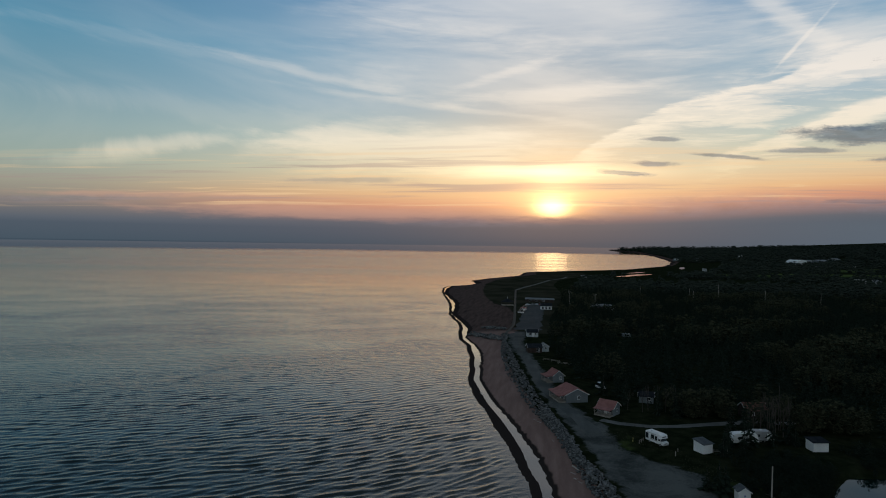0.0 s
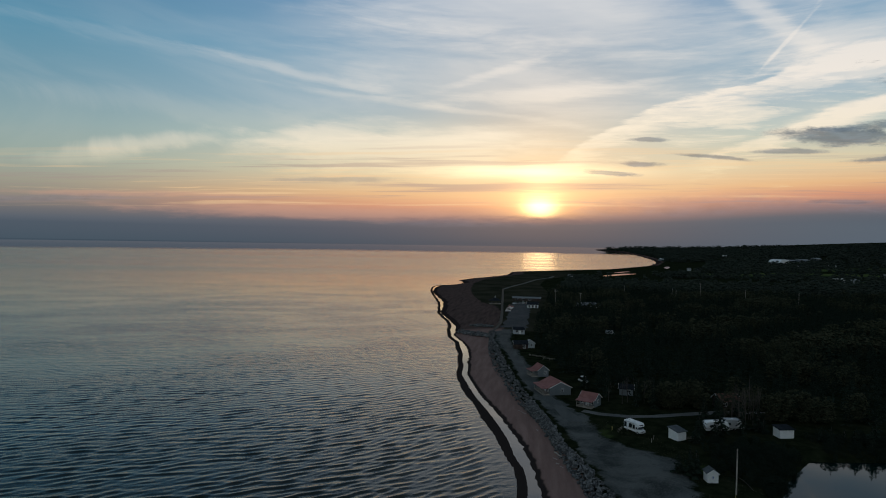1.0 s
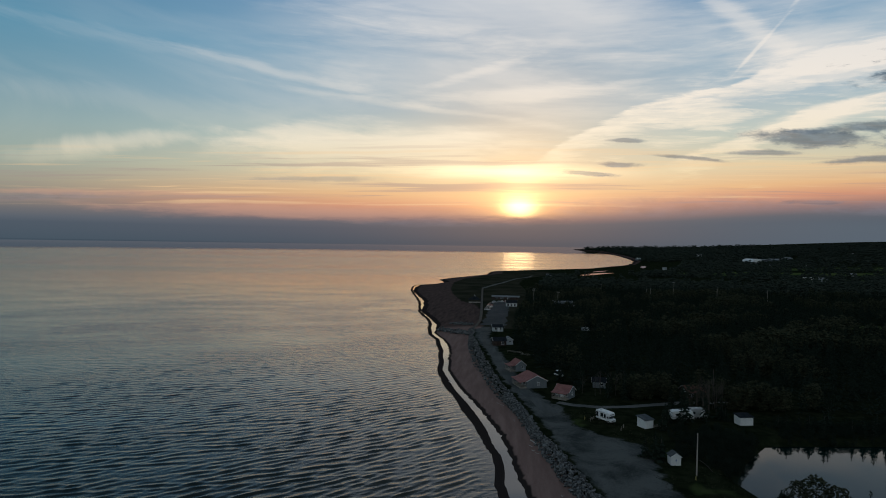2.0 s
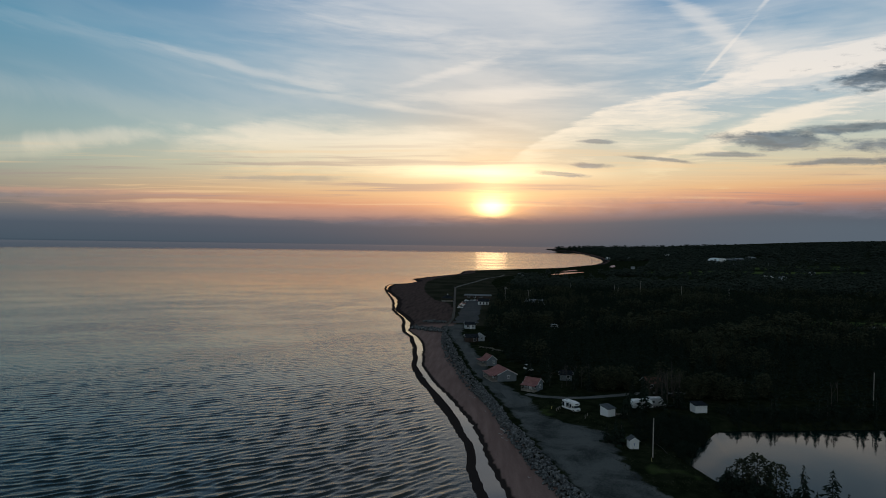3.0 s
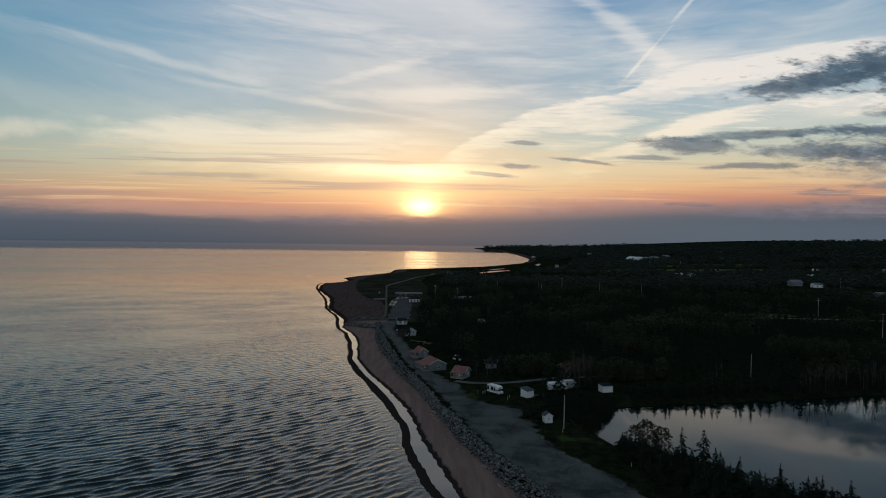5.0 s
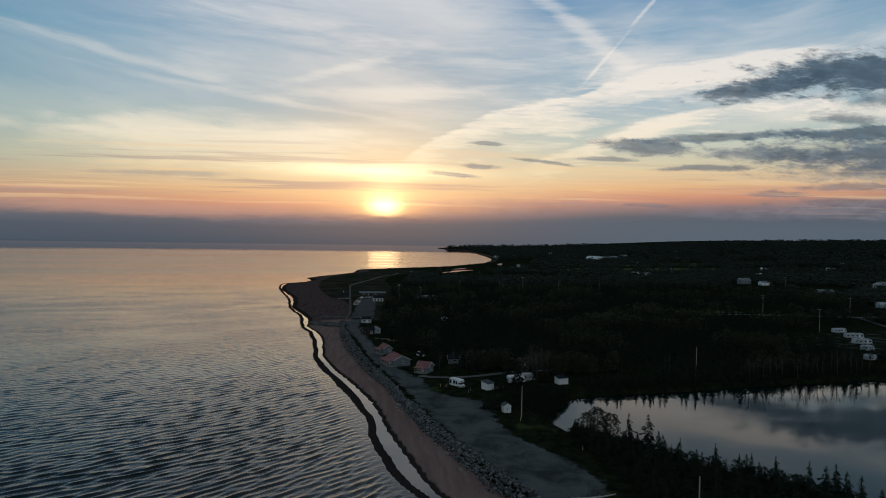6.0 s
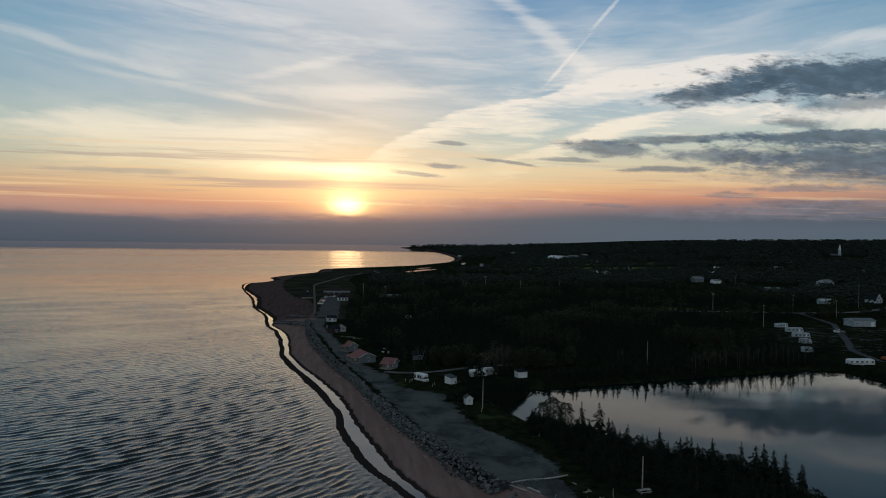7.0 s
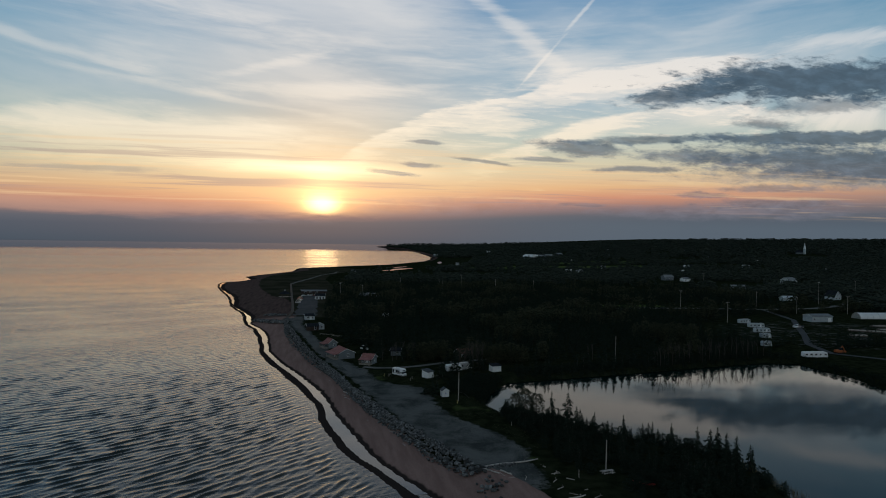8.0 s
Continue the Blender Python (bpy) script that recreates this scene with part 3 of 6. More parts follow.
POOL_Y = [-400, -60, 40, 54, 61, 68, 73, 82, 93, 106, 121, 136, 151, 164, 178, 192, 207, 227, 244, 267, 288, 304, 311, 332, 344]
POOL_X = [195, 47, 20, 18, 14, 11, 9, 6, 4, 1, -2, -4, -7, -11, -15, -20, -25, -30, -33, -34, -37, -41, -45, -51, -53]
FOOT_Y = [-400, -60, 40, 61, 72, 90, 107, 131, 163, 189, 209, 236, 257, 277, 312, 345]
FOOT_X = [215, 66, 32, 25, 20, 15, 10, 4.6, -1.8, -9.6, -13.8, -19.6, -23, -25.6, -28.4, -31]
CREST_Y = [-400, -60, 40, 63, 79, 91, 103, 116, 132, 146, 163, 179, 201, 228, 258, 290, 310, 345]
CREST_X = [222, 72, 37, 29, 24, 20, 15, 12, 8, 4, 1, -3, -8, -13, -18, -23, -26, -27]
TURF_Y = [340, 389, 429, 477, 504, 567, 646, 747, 838, 900, 1000, 1100, 1300, 1600, 1999, 2344, 2819, 3685, 3948, 4243, 4300, 4990]
TURF_X = [-30, -36, -36, -44, -58, -72, -84, -91, -85, -70, -36, -38, 150, 290, 385, 423, 463, 490, 430, 388, 720, 1520]
ROAD_Y = [64, 66, 72, 86, 103, 121, 138, 147, 153, 160, 172, 180, 190, 214, 241, 270, 305, 345]
ROAD_W = [31, 29.5, 27, 22.5, 17.5, 13, 9.5, 8, 7, 5.5, 2, 0.5, -2, -7, -11, -16, -23, -26]
ROAD_E = [41, 41.5, 44, 39.8, 31.5, 28.5, 29.5, 18, 13.5, 12, 11, 7, 3.0, -2.5, -7, -12, -18, -18]
POND = [(47, 120), (52, 131), (63, 147), (87, 151), (118, 156), (158, 164), (190, 169), (204, 166), (204, 150), (205, 139), (200, 122), (212, 100), (215, 40), (190, -30), (120, -50), (98, -10), (91, 38), (94, 52), (92, 63), (86, 72), (77, 81), (67, 89), (57, 99), (50, 109)]
POND_LEVEL = 1.0
FIELDS = [(560, 1180, 170, 60), (690, 1420, 130, 70), (320, 1120, 70, 50), (860, 1500, 160, 60), (470, 960, 60, 30), (240, 398, 40, 9)]


def ease(a, b, v):
    t = np.clip((v - a) / (b - a), 0, 1)
    return t * t * (3 - 2 * t)


FINE = np.arange(-400, 5000, 1.0)


def eased(ys, xs):
    """A line through the stops, with its corners rounded."""
    k = np.hanning(23)
    return np.convolve(np.pad(np.interp(FINE, ys, xs), 11, mode="edge"), k / k.sum(), "valid")


SHORE_LINE, BAR_LINE, POOL_LINE = eased(SHORE_Y, SHORE_X), eased(BAR_Y, BAR_X), eased(POOL_Y, POOL_X)
SHORE_LINE += np.where(FINE < 760, 0.3 * np.sin(FINE * 0.21) + 0.12 * np.sin(FINE * 0.53 + 1), 0)
beyond = ease(325, 350, FINE)
width = np.clip(1.2 + 1.5 * np.sin(FINE * 0.034 + 2.6) + 0.5 * np.sin(FINE * 0.11), 0.0, 2.6) * (FINE < 720)
BAR_LINE = BAR_LINE * (1 - beyond) + (SHORE_LINE + 2.4) * beyond
POOL_LINE = POOL_LINE * (1 - beyond) + (SHORE_LINE + 2.4 + width) * beyond
BAR_LINE = np.maximum(BAR_LINE, SHORE_LINE + 2.4)
POOL_LINE += np.where(FINE < 330, 0.35 * np.sin(FINE * 0.9) * np.sin(FINE * 0.17 + 1) + 0.25 * np.sin(FINE * 1.7 + 2) * np.sin(FINE * 0.31), 0)
POOL_LINE = np.maximum(POOL_LINE, BAR_LINE + np.where(FINE < 330, 1.6, 0.0))


def shore(y):
    return np.interp(y, FINE, SHORE_LINE)


def bar(y):
    return np.interp(y, FINE, BAR_LINE)


def pool(y):
    return np.interp(y, FINE, POOL_LINE)


def foot(y):
    return np.where(y < 345, np.interp(y, FOOT_Y, FOOT_X), np.interp(y, TURF_Y, TURF_X) - 8)


def crest(y):
    return np.where(y < 345, np.interp(y, CREST_Y, CREST_X), np.interp(y, TURF_Y, TURF_X))


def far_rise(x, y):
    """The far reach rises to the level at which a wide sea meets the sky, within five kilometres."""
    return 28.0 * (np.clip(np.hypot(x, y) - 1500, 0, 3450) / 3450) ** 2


def hills(x, y):
    inland, away = x - shore(y), np.hypot(x, y)
    return 63 * ease(150, 2300, inland) * ease(300, 2600, away) + 12 * ease(0, 240, inland) * ease(1750, 2350, y)


def pond_depth(x, y):
    """Metres inside the pond's rim, negative outside."""
    px, py = np.asarray(x, float), np.asarray(y, float)
    inside, near = np.zeros(px.shape, bool), np.full(px.shape, 1e9)
    for (ax, ay), (bx, by) in zip(POND, POND[1:] + POND[:1]):
        dx, dy = bx - ax, by - ay
        t = np.clip(((px - ax) * dx + (py - ay) * dy) / (dx * dx + dy * dy), 0, 1)
        near = np.minimum(near, np.hypot(px - ax - t * dx, py - ay - t * dy))
        if dy:
            inside ^= ((ay > py) != (by > py)) & (px < dx * (py - ay) / dy + ax)
    return np.where(inside, near, -near)


def height(x, y):
    x, y = np.asarray(x, float), np.asarray(y, float)
    a, b, c, d, e = shore(y), bar(y), pool(y), foot(y), crest(y)
    top = np.where(y < 345, 2.5, 2.2)
    z = np.where(x < a, np.maximum(-0.06 * (a - x), -4), 0)
    t = np.clip((x - a) / np.maximum(b - a, 0.1), 0, 1)
    z = np.where((x >= a) & (x < b), 0.2 * np.sin(np.pi * t), z)
    t = np.clip((x - b) / np.maximum(c - b, 0.1), 0, 1)
    z = np.where((x >= b) & (x < c), -0.14 * np.sin(np.pi * t), z)
    d = np.maximum(d, c + 1)
    t = np.clip((x - c) / (d - c), 0, 1)
    z = np.where((x >= c) & (x < d), 0.02 + 1.45 * t ** 0.8, z)
    e = np.maximum(e, d + 1)
    t = np.clip((x - d) / (e - d), 0, 1)
    z = np.where((x >= d) & (x < e), 1.47 + (top - 1.47) * t, z)
    z = np.where(x >= e, top + (2.5 - top) * ease(0, 60, x - e) + hills(x, y), z)
    depth = pond_depth(x, y)
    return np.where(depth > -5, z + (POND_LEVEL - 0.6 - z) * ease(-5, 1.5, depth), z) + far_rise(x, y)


def lines(stops):
    """Grid lines with the given spacings: (from, to, step), ..."""
    out = []
    for a, b, step in stops:
        out.append(np.linspace(a, b, max(int(round((b - a) / step)), 1), endpoint=False))
    return np.concatenate(out + [[stops[-1][1]]])


gx = lines([(-4950, -800, 400), (-800, -150, 40), (-150, 60, 1.0), (60, 240, 3), (240, 1060, 10), (1060, 3000, 50), (3000, 4950, 150)])
gy = lines([(-4950, -800, 400), (-800, -100, 50), (-100, 40, 2.5), (40, 340, 1.5), (340, 760, 2), (760, 1580, 10), (1580, 4950, 60)])
X, Y = np.meshgrid(gx, gy)
Z = height(X, Y)
grain = np.array([noise.fractal((float(a) * 0.11, float(b) * 0.11, 0.0), 1.0, 2.0, 3) for a, b in zip(X.ravel(), Y.ravel())]).reshape(X.shape)
Z = Z - 0.05 * np.abs(grain)
tip = ease(330, 350, Y)
sand = 1 - ease(0, 1, (X - np.where(Y < 63, crest(Y) + 3 * ease(64, 58, Y), crest(Y) * tip + (foot(Y) + 0.2) * (1 - tip))) / (3 + 13 * tip))
damp_tip = 0.55 * ease(332, 356, Y)
wet = 1 - ease(0.2, 1.0, (X - pool(Y)) / (2.5 + 5 * ease(330, 400, Y)))
wet = np.maximum(wet, damp_tip)
meadow = np.where((Y > 340) & (Y < 1100) & (X < crest(Y) + 90), 0.9, 0.3)
crop = np.zeros_like(X)
for cx, cy, w, d in FIELDS:
    crop = np.maximum(crop, ease(1.05, 0.9, np.maximum(np.abs(X - cx) / w, np.abs(Y - cy) / d)))
for cx, cy, w, d in [(40, 111, 9, 9), (18, 158, 7, 11), (36, 133, 7, 6), (47, 96, 6, 8), (44, 66, 6, 3)]:
    crop = np.maximum(crop, ease(1.0, 0.55, np.hypot((X - cx) / w, (Y - cy) / d)) * np.clip(0.33 + 0.6 * grain, 0, 0.5))
lot_w, lot_e = np.interp(Y, ROAD_Y, ROAD_W), np.interp(Y, ROAD_Y, ROAD_E)
stony = np.where((Y > 38) & (Y < 350), ease(-4, 2.0, np.minimum(X - lot_w + 0.5, lot_e - X)), 0) * ease(40, 58, Y)
stony = np.maximum(stony, 0.36 * ease(1.0, 0.7, np.hypot((X - 300) / 95, (Y - 235) / 70)))
ground = sheet("ground", np.stack((X, Y, Z), -1).reshape(-1, 3), grid_faces(len(gx), len(gy)), MAT["ground"], "dark soil and turf sloping down to a reddish sand beach", sand=sand, wet=wet, meadow=meadow, crop=crop, stony=stony)

sx = lines([(-4950, -600, 150), (-600, -345, 8), (-345, -150, 0.85), (-150, -60, 0.6), (-60, 36, 0.45), (36, 800, 40), (800, 4950, 200)])
sy = lines([(-4950, -300, 300), (-300, 30, 15), (30, 110, 0.37), (110, 190, 0.5), (190, 280, 0.75), (280, 430, 1.1), (430, 800, 6), (800, 4950, 100)])
X, Y = np.meshgrid(sx, sy)
off_shore = shore(Y) - X
shoal = 1 - ease(0, 55, off_shore * 0.5)
# wind waves: many trains about one heading, bending towards the beach as the water shoals
wind = np.random.default_rng(11)
swing = np.where(off_shore > 0, np.exp(-np.clip(off_shore, 0, None) / 55.0), 1.0)
groups = 1 + 0.14 * np.sin(X * 0.031 + Y * 0.021 + 1.5 * np.sin(Y * 0.013)) * np.sin(X * 0.017 - Y * 0.043 + 0.7)
DX, DY, DZ = np.zeros_like(X), np.zeros_like(X), np.zeros_like(X)
for i in range(90):
    length = max(float(np.exp(wind.normal(np.log(2.6), 0.25))), 1.9)
    heading = radians(-61 + wind.normal(0, 13))
    k = math.tau / length
    c, q = math.cos(heading), math.sin(heading)
    slope = 0.0235
    phase = k * (c * X + q * Y) + k * 0.5 * 55.0 * swing + wind.uniform(0, math.tau)
    a = slope / k
    DZ += a * np.cos(phase)
    DX -= a * c * np.sin(phase)
    DY -= a * q * np.sin(phase)
for i in range(8):
    k = math.tau / wind.uniform(2.6, 5.0)
    phase = k * (off_shore * 0.96) * (1 + 0.05 * i) + wind.uniform(0, math.tau) + 1.2 * np.sin(Y * 0.05 * (1 + 0.2 * i) + i)
    DZ += 0.012 / k * np.cos(phase) * np.exp(-np.clip(off_shore, 0, None) / 30)
live = groups * ease(-0.5, 9, off_shore) * ease(30, 42, Y) * ease(430, 330, Y) * ease(-345, -300, X) * (1 - 0.8 * ease(110, 360, np.hypot(X + 3, Y + 35)))
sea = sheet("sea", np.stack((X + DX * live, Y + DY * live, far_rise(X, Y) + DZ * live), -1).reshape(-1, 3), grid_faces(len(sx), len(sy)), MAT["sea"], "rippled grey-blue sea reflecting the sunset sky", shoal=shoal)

ys = np.arange(56, 716, 2.0)
pts = [(float(x), y, 0.05) for y in ys for x in (bar(y) - 0.4, (bar(y) + pool(y)) / 2, pool(y) + 0.25)]
tidal_runnel = sheet("tidal_runnel", pts, grid_faces(3, len(ys)), MAT["runnel"], "still tidal water pooled behind a dark sand bar")

bm = bmesh.new()
bm.faces.new([bm.verts.new((x + (2 if x > 120 else -2), y + (2 if y > 90 else -2), POND_LEVEL)) for x, y in POND])
bmesh.ops.triangulate(bm, faces=bm.faces)
tagged(part("pond", bm, MAT["pond"]), "still dark pond mirroring the sky and trees", kind="structure")


def ribbon(name, centre, width, mat, label, lift=0.06, step=2.0):
    """A strip laid over the ground along a line of (x, y)."""
    line = [Vector((x, y, 0)) for x, y in centre]
    rows = []
    for a, b in zip(line, line[1:]):
        k = max(int((b - a).length / step), 1)
        rows += [a.lerp(b, i / k) for i in range(k)]
    rows.append(line[-1])
    verts = []
    for i, p in enumerate(rows):
        d = (rows[min(i + 2, len(rows) - 1)] - rows[max(i - 2, 0)]).normalized()
        side = Vector((-d.y, d.x, 0))
        w = width / 2 * (1 + 0.25 * noise.noise((p.x * 0.15, p.y * 0.15, 3)))
        for s in (1.0, 0.4, -0.4, -1.0):
            q = p + side * s * w
            verts.append((q.x, q.y, float(height(q.x, q.y)) + lift - (0.04 if abs(s) == 1 else 0)))
    return sheet(name, verts, grid_faces(4, len(rows)), mat, label)


ribbon("gravel_road", [(-21, 345), (-20.5, 305), (-14.5, 270), (-9.5, 241), (-7, 219), (0, 192), (5, 176), (8.5, 164)], 4.2, MAT["gravel"], "grey gravel shore road behind the rock bank", 0.07)
ribbon("gravel_track", [(11, 177), (16, 174.5), (24, 173.5), (32, 175.5), (40, 179), (52, 184), (66, 186)], 2.8, MAT["pale_gravel"], "pale gravel track into the trees")
ribbon("parking_lot", [(-17, 356), (-16.5, 390), (-16.5, 430), (-16.5, 470), (-17, 508)], 15, MAT["asphalt"], "worn grey asphalt parking lot")
ribbon("footpath", [(-41, 655), (-36, 690), (-29, 724), (-20, 768), (-6, 850), (14, 905), (20, 950)], 3.4, MAT["pale_gravel"], "pale gravel footpath through the dunes")
ribbon("lagoon", [(110, 996), (135, 1035), (164, 1088)], 7, MAT["runnel"], "pale shallow lagoon behind the beach", 0.5, 6)
ribbon("village_road", [(216, 372), (245, 380), (300, 374), (345, 362), (398, 366), (440, 384), (480, 408), (560, 440), (700, 470)], 7, MAT["pale_gravel"], "pale village road", 0.3, 6)
ribbon("yard_lane", [(345, 360), (320, 300), (268, 232), (246, 205), (236, 180), (260, 150)], 3.6, MAT["asphalt"], "gravel lane past the work yard", 0.2, 4)

# shallow lagoons behind the dune spit
for x, y, half, wide, turn in [(127, 1040, 66, 9, 64), (287, 1440, 70, 6, 78), (150, 1150, 40, 5, 62)]:
    bm = bmesh.new()
    ring = []
    for i in range(40):
        a = i * math.tau / 40
        k = 1 + 0.22 * noise.noise((math.cos(a) * 1.6 + x, math.sin(a) * 1.6, 3.0))
        ring.append(bm.verts.new((half * k * math.cos(a), wide * k * math.sin(a), 0)))
    bm.faces.new(ring)
    bmesh.ops.triangulate(bm, faces=bm.faces)
    lagoon = part("lagoon", bm, MAT["runnel"])
    lagoon.matrix_basis = pose(x, y, 2.6, 0, 0, turn)
    tagged(lagoon, "shallow bright lagoon behind the dune spit", kind="structure")



# ---------------------------------------------------------------- trees
def limb(out, a, b, w, droop=0.0):
    """A feathered spruce bough from a to b: two flat blades with a sagging middle, as triangles."""
    a, b = np.array(a), np.array(b)
    d = b - a
    side = np.array((-d[1], d[0], 0.0))
    side = side / (np.linalg.norm(side) + 1e-6) * w
    m = (a + b) / 2 + np.array((0, 0, droop))
    tip1, tip2 = a + d * 0.72 + side * 1.15 - (0, 0, w * 0.5), a + d * 0.72 - side * 1.15 - (0, 0, w * 0.5)
    out += [(a, m + side * 0.7, m - side * 0.7), (m + side * 0.7, tip1, b), (m - side * 0.7, b, tip2), (m + side * 0.7, b, m - side * 0.7), (m + side * 0.5, tip1, m), (m - side * 0.5, m, tip2)]


def spruce_crown(rng, tiers=15, arms=8, spread=0.19, low=0.1):
    """A spruce crown one metre high, as triangles: uneven tiers, lopsided, with gaps and a blunt top."""
    out = []
    lee, bias, blunt = rng.uniform(0, 6.3), rng.uniform(0.1, 0.32), rng.uniform(0.6, 0.9)
    for k in range(tiers):
        f = k / tiers
        z = low + (0.97 - low) * f ** 0.9 + rng.uniform(-0.012, 0.012)
        r = spread * (1 - f) ** blunt * rng.uniform(0.62, 1.22) + 0.014
        n = max(int(arms * (1 - 0.4 * f)), 4)
        turn = rng.uniform(0, 6.3)
        for i in range(n):
            if rng.random() < 0.1:
                continue
            a = turn + 6.283 * i / n + rng.uniform(-0.35, 0.35)
            q = r * rng.uniform(0.45, 1.2) * (1 + bias * math.cos(a - lee))
            c, s = math.cos(a), math.sin(a)
            limb(out, (0, 0, z + 0.035), (c * q, s * q, z - rng.uniform(0.0, 0.42) * q + rng.uniform(-0.02, 0.025)), q * rng.uniform(0.2, 0.34), 0.012)
    for i in range(3):
        a = 2.1 * i
        out.append(((math.cos(a) * 0.012, math.sin(a) * 0.012, 0.93), (math.cos(a + 2.1) * 0.012, math.sin(a + 2.1) * 0.012, 0.93), (0, 0, 1.0)))
    return np.array(out, np.float32)


def clump(out, c, r, rng):
    """A ragged leaf clump: a lumpy octahedron."""
    c = np.array(c)
    p = [c + np.array(d) * r * rng.uniform(0.55, 1.25) + np.array([rng.uniform(-0.3, 0.3) * r for _ in range(3)]) for d in ((1, 0, 0), (-1, 0, 0), (0, 1, 0), (0, -1, 0), (0, 0, 0.8), (0, 0, -0.7))]
    for i, j, k in ((0, 2, 4), (2, 1, 4), (1, 3, 4), (3, 0, 4), (2, 0, 5), (1, 2, 5), (3, 1, 5), (0, 3, 5)):
        out.append((p[i], p[j], p[k]))


def broad_crown(rng, clumps=60, wide=0.3, low=0.25, size=0.075):
    """A broad-leaved crown one metre high: clumps with gaps between them."""
    out = []
    for _ in range(clumps):
        a, h = rng.uniform(0, 6.283), rng.uniform(0, 1)
        r = wide * math.sin(math.pi * (0.12 + 0.8 * h)) ** 0.7 * rng.uniform(0.45, 1.08)
        clump(out, (r * math.cos(a), r * math.sin(a), low + (0.95 - low) * h), size * rng.uniform(0.6, 1.35), rng)
    return np.array(out, np.float32)


def twigs(rng, levels=3, reach=0.5):
    """A bare tree one metre high: forking tapered twigs, three-sided."""
    out = []

    def grow(a, d, length, r, level):
        b = a + d * length
        u = np.cross(d, (0.3, 0.5, 0.81))
        u = u / (np.linalg.norm(u) + 1e-6)
        v = np.cross(d, u)
        ring = [(math.cos(t) * u + math.sin(t) * v) for t in (0, 2.09, 4.19)]
        for i in range(3):
            j = (i + 1) % 3
            p, q, s, t = a + ring[i] * r, a + ring[j] * r, b + ring[j] * r * 0.6, b + ring[i] * r * 0.6
            out.extend([(p, q, s), (p, s, t)])
        if level == 0:
            return
        for _ in range(rng.choice((2, 3, 3))):
            w = d + np.array([rng.uniform(-1, 1) * reach, rng.uniform(-1, 1) * reach, rng.uniform(0.0, 0.5)])
            grow(a + d * length * rng.uniform(0.55, 1.0), w / np.linalg.norm(w), length * rng.uniform(0.5, 0.75), r * 0.55, level - 1)

    grow(np.zeros(3), np.array((rng.uniform(-0.06, 0.06), rng.uniform(-0.06, 0.06), 1.0)), 0.42, 0.011, levels)
    return np.array(out, np.float32)


def triangles(name, tris, mat, label="", kind=""):
    tris = np.asarray(tris, np.float32).reshape(-1, 3)
    return sheet(name, tris, np.arange(len(tris)).reshape(-1, 3), mat, label, kind, smooth=False)


def scatter(name, template_list, spots, mat, label):
    """One object of many alike plants: spots are rows of x, y, z, height, girth, turn, template."""
    chunks = []
    spots = np.array(spots)
    for k, template in enumerate(template_list):
        s = spots[spots[:, 6] == k]
        if not len(s):
            continue
        c, q = np.cos(s[:, 5]), np.sin(s[:, 5])
        t = template.reshape(1, -1, 3)
        w = s[:, 3] * s[:, 4]
        x = (t[..., 0] * c[:, None] - t[..., 1] * q[:, None]) * w[:, None] + s[:, 0, None]
        y = (t[..., 0] * q[:, None] + t[..., 1] * c[:, None]) * w[:, None] + s[:, 1, None]
        z = t[..., 2] * s[:, 3, None] + s[:, 2, None]
        chunks.append(np.stack((x, y, z), -1).reshape(-1, 3))
    return tagged(triangles(name, np.concatenate(chunks), mat, label, "stuff"), category="woodland")


rng = random.Random(7)
SPRUCE = [spruce_crown(rng, 17, 9, sp, 0.06) for sp in (0.17, 0.2, 0.235, 0.26)]
SPRUCE_MID = [spruce_crown(rng, 8, 6, sp, 0.1) for sp in (0.17, 0.2, 0.24)]
SPRUCE_FAR = [spruce_crown(rng, 5, 4, sp, 0.0) for sp in (0.2, 0.26)]
BROAD = [broad_crown(rng, 420, 0.3, 0.16, 0.03) for _ in range(2)]
BROAD_MID = [broad_crown(rng, 34, 0.32, 0.12, 0.085) for _ in range(3)]
BROAD_FINE = [broad_crown(rng, 110, 0.3, 0.1, 0.048) for _ in range(3)]
BROAD_FAR = [broad_crown(rng, 14, 0.36, 0.0, 0.17) for _ in range(3)]
TWIGS = [twigs(rng, 4, 0.45) for _ in range(3)]


def tree_model(name, crown, mat, label, category, trunk=0.014, bare=False):
    """A tree one metre high: a tapered trunk that carries its crown."""
    bm = bmesh.new()
    rod(bm, (0, 0, -0.06), (0, 0, 0.45), trunk, trunk * 0.65, 7)
    rod(bm, (0, 0, 0.45), (0, 0, 0.92), trunk * 0.65, trunk * 0.15, 5)
    if not bare:
        for i in range(9):
            a, z = i * 2.4, 0.2 + 0.07 * i
            rod(bm, (0, 0, z), (math.cos(a) * 0.12, math.sin(a) * 0.12, z + 0.03), trunk * 0.25, trunk * 0.08, 4)
    ob = root(name, 0, 0, -300, 0, label, category)
    part("trunk", bm, MAT["bark"], ob)
    top = triangles("crown", crown, mat)
    top.parent = ob
    return ob


def plant(model, x, y, h, girth=1.0, turn=None, group=""):
    """A copy of a tree model, h metres high, standing on the ground."""
    ob = copy_thing(model, pose(x, y, float(height(x, y)) - 0.05, 0, 0, rng.uniform(0, 360) if turn is None else turn))
    ob.scale = (h * girth, h * girth, h)
    return tagged(ob, group=group)


spruce_models = [tree_model("spruce_tree", c, MAT["spruce"], "dark green spruce with ragged boughs beside the pond", "tree") for c in SPRUCE]
broad_models = [tree_model("leafy_tree", c, MAT["leaf"], "dark autumn-leaved tree at the wood's edge", "tree", 0.02) for c in BROAD]
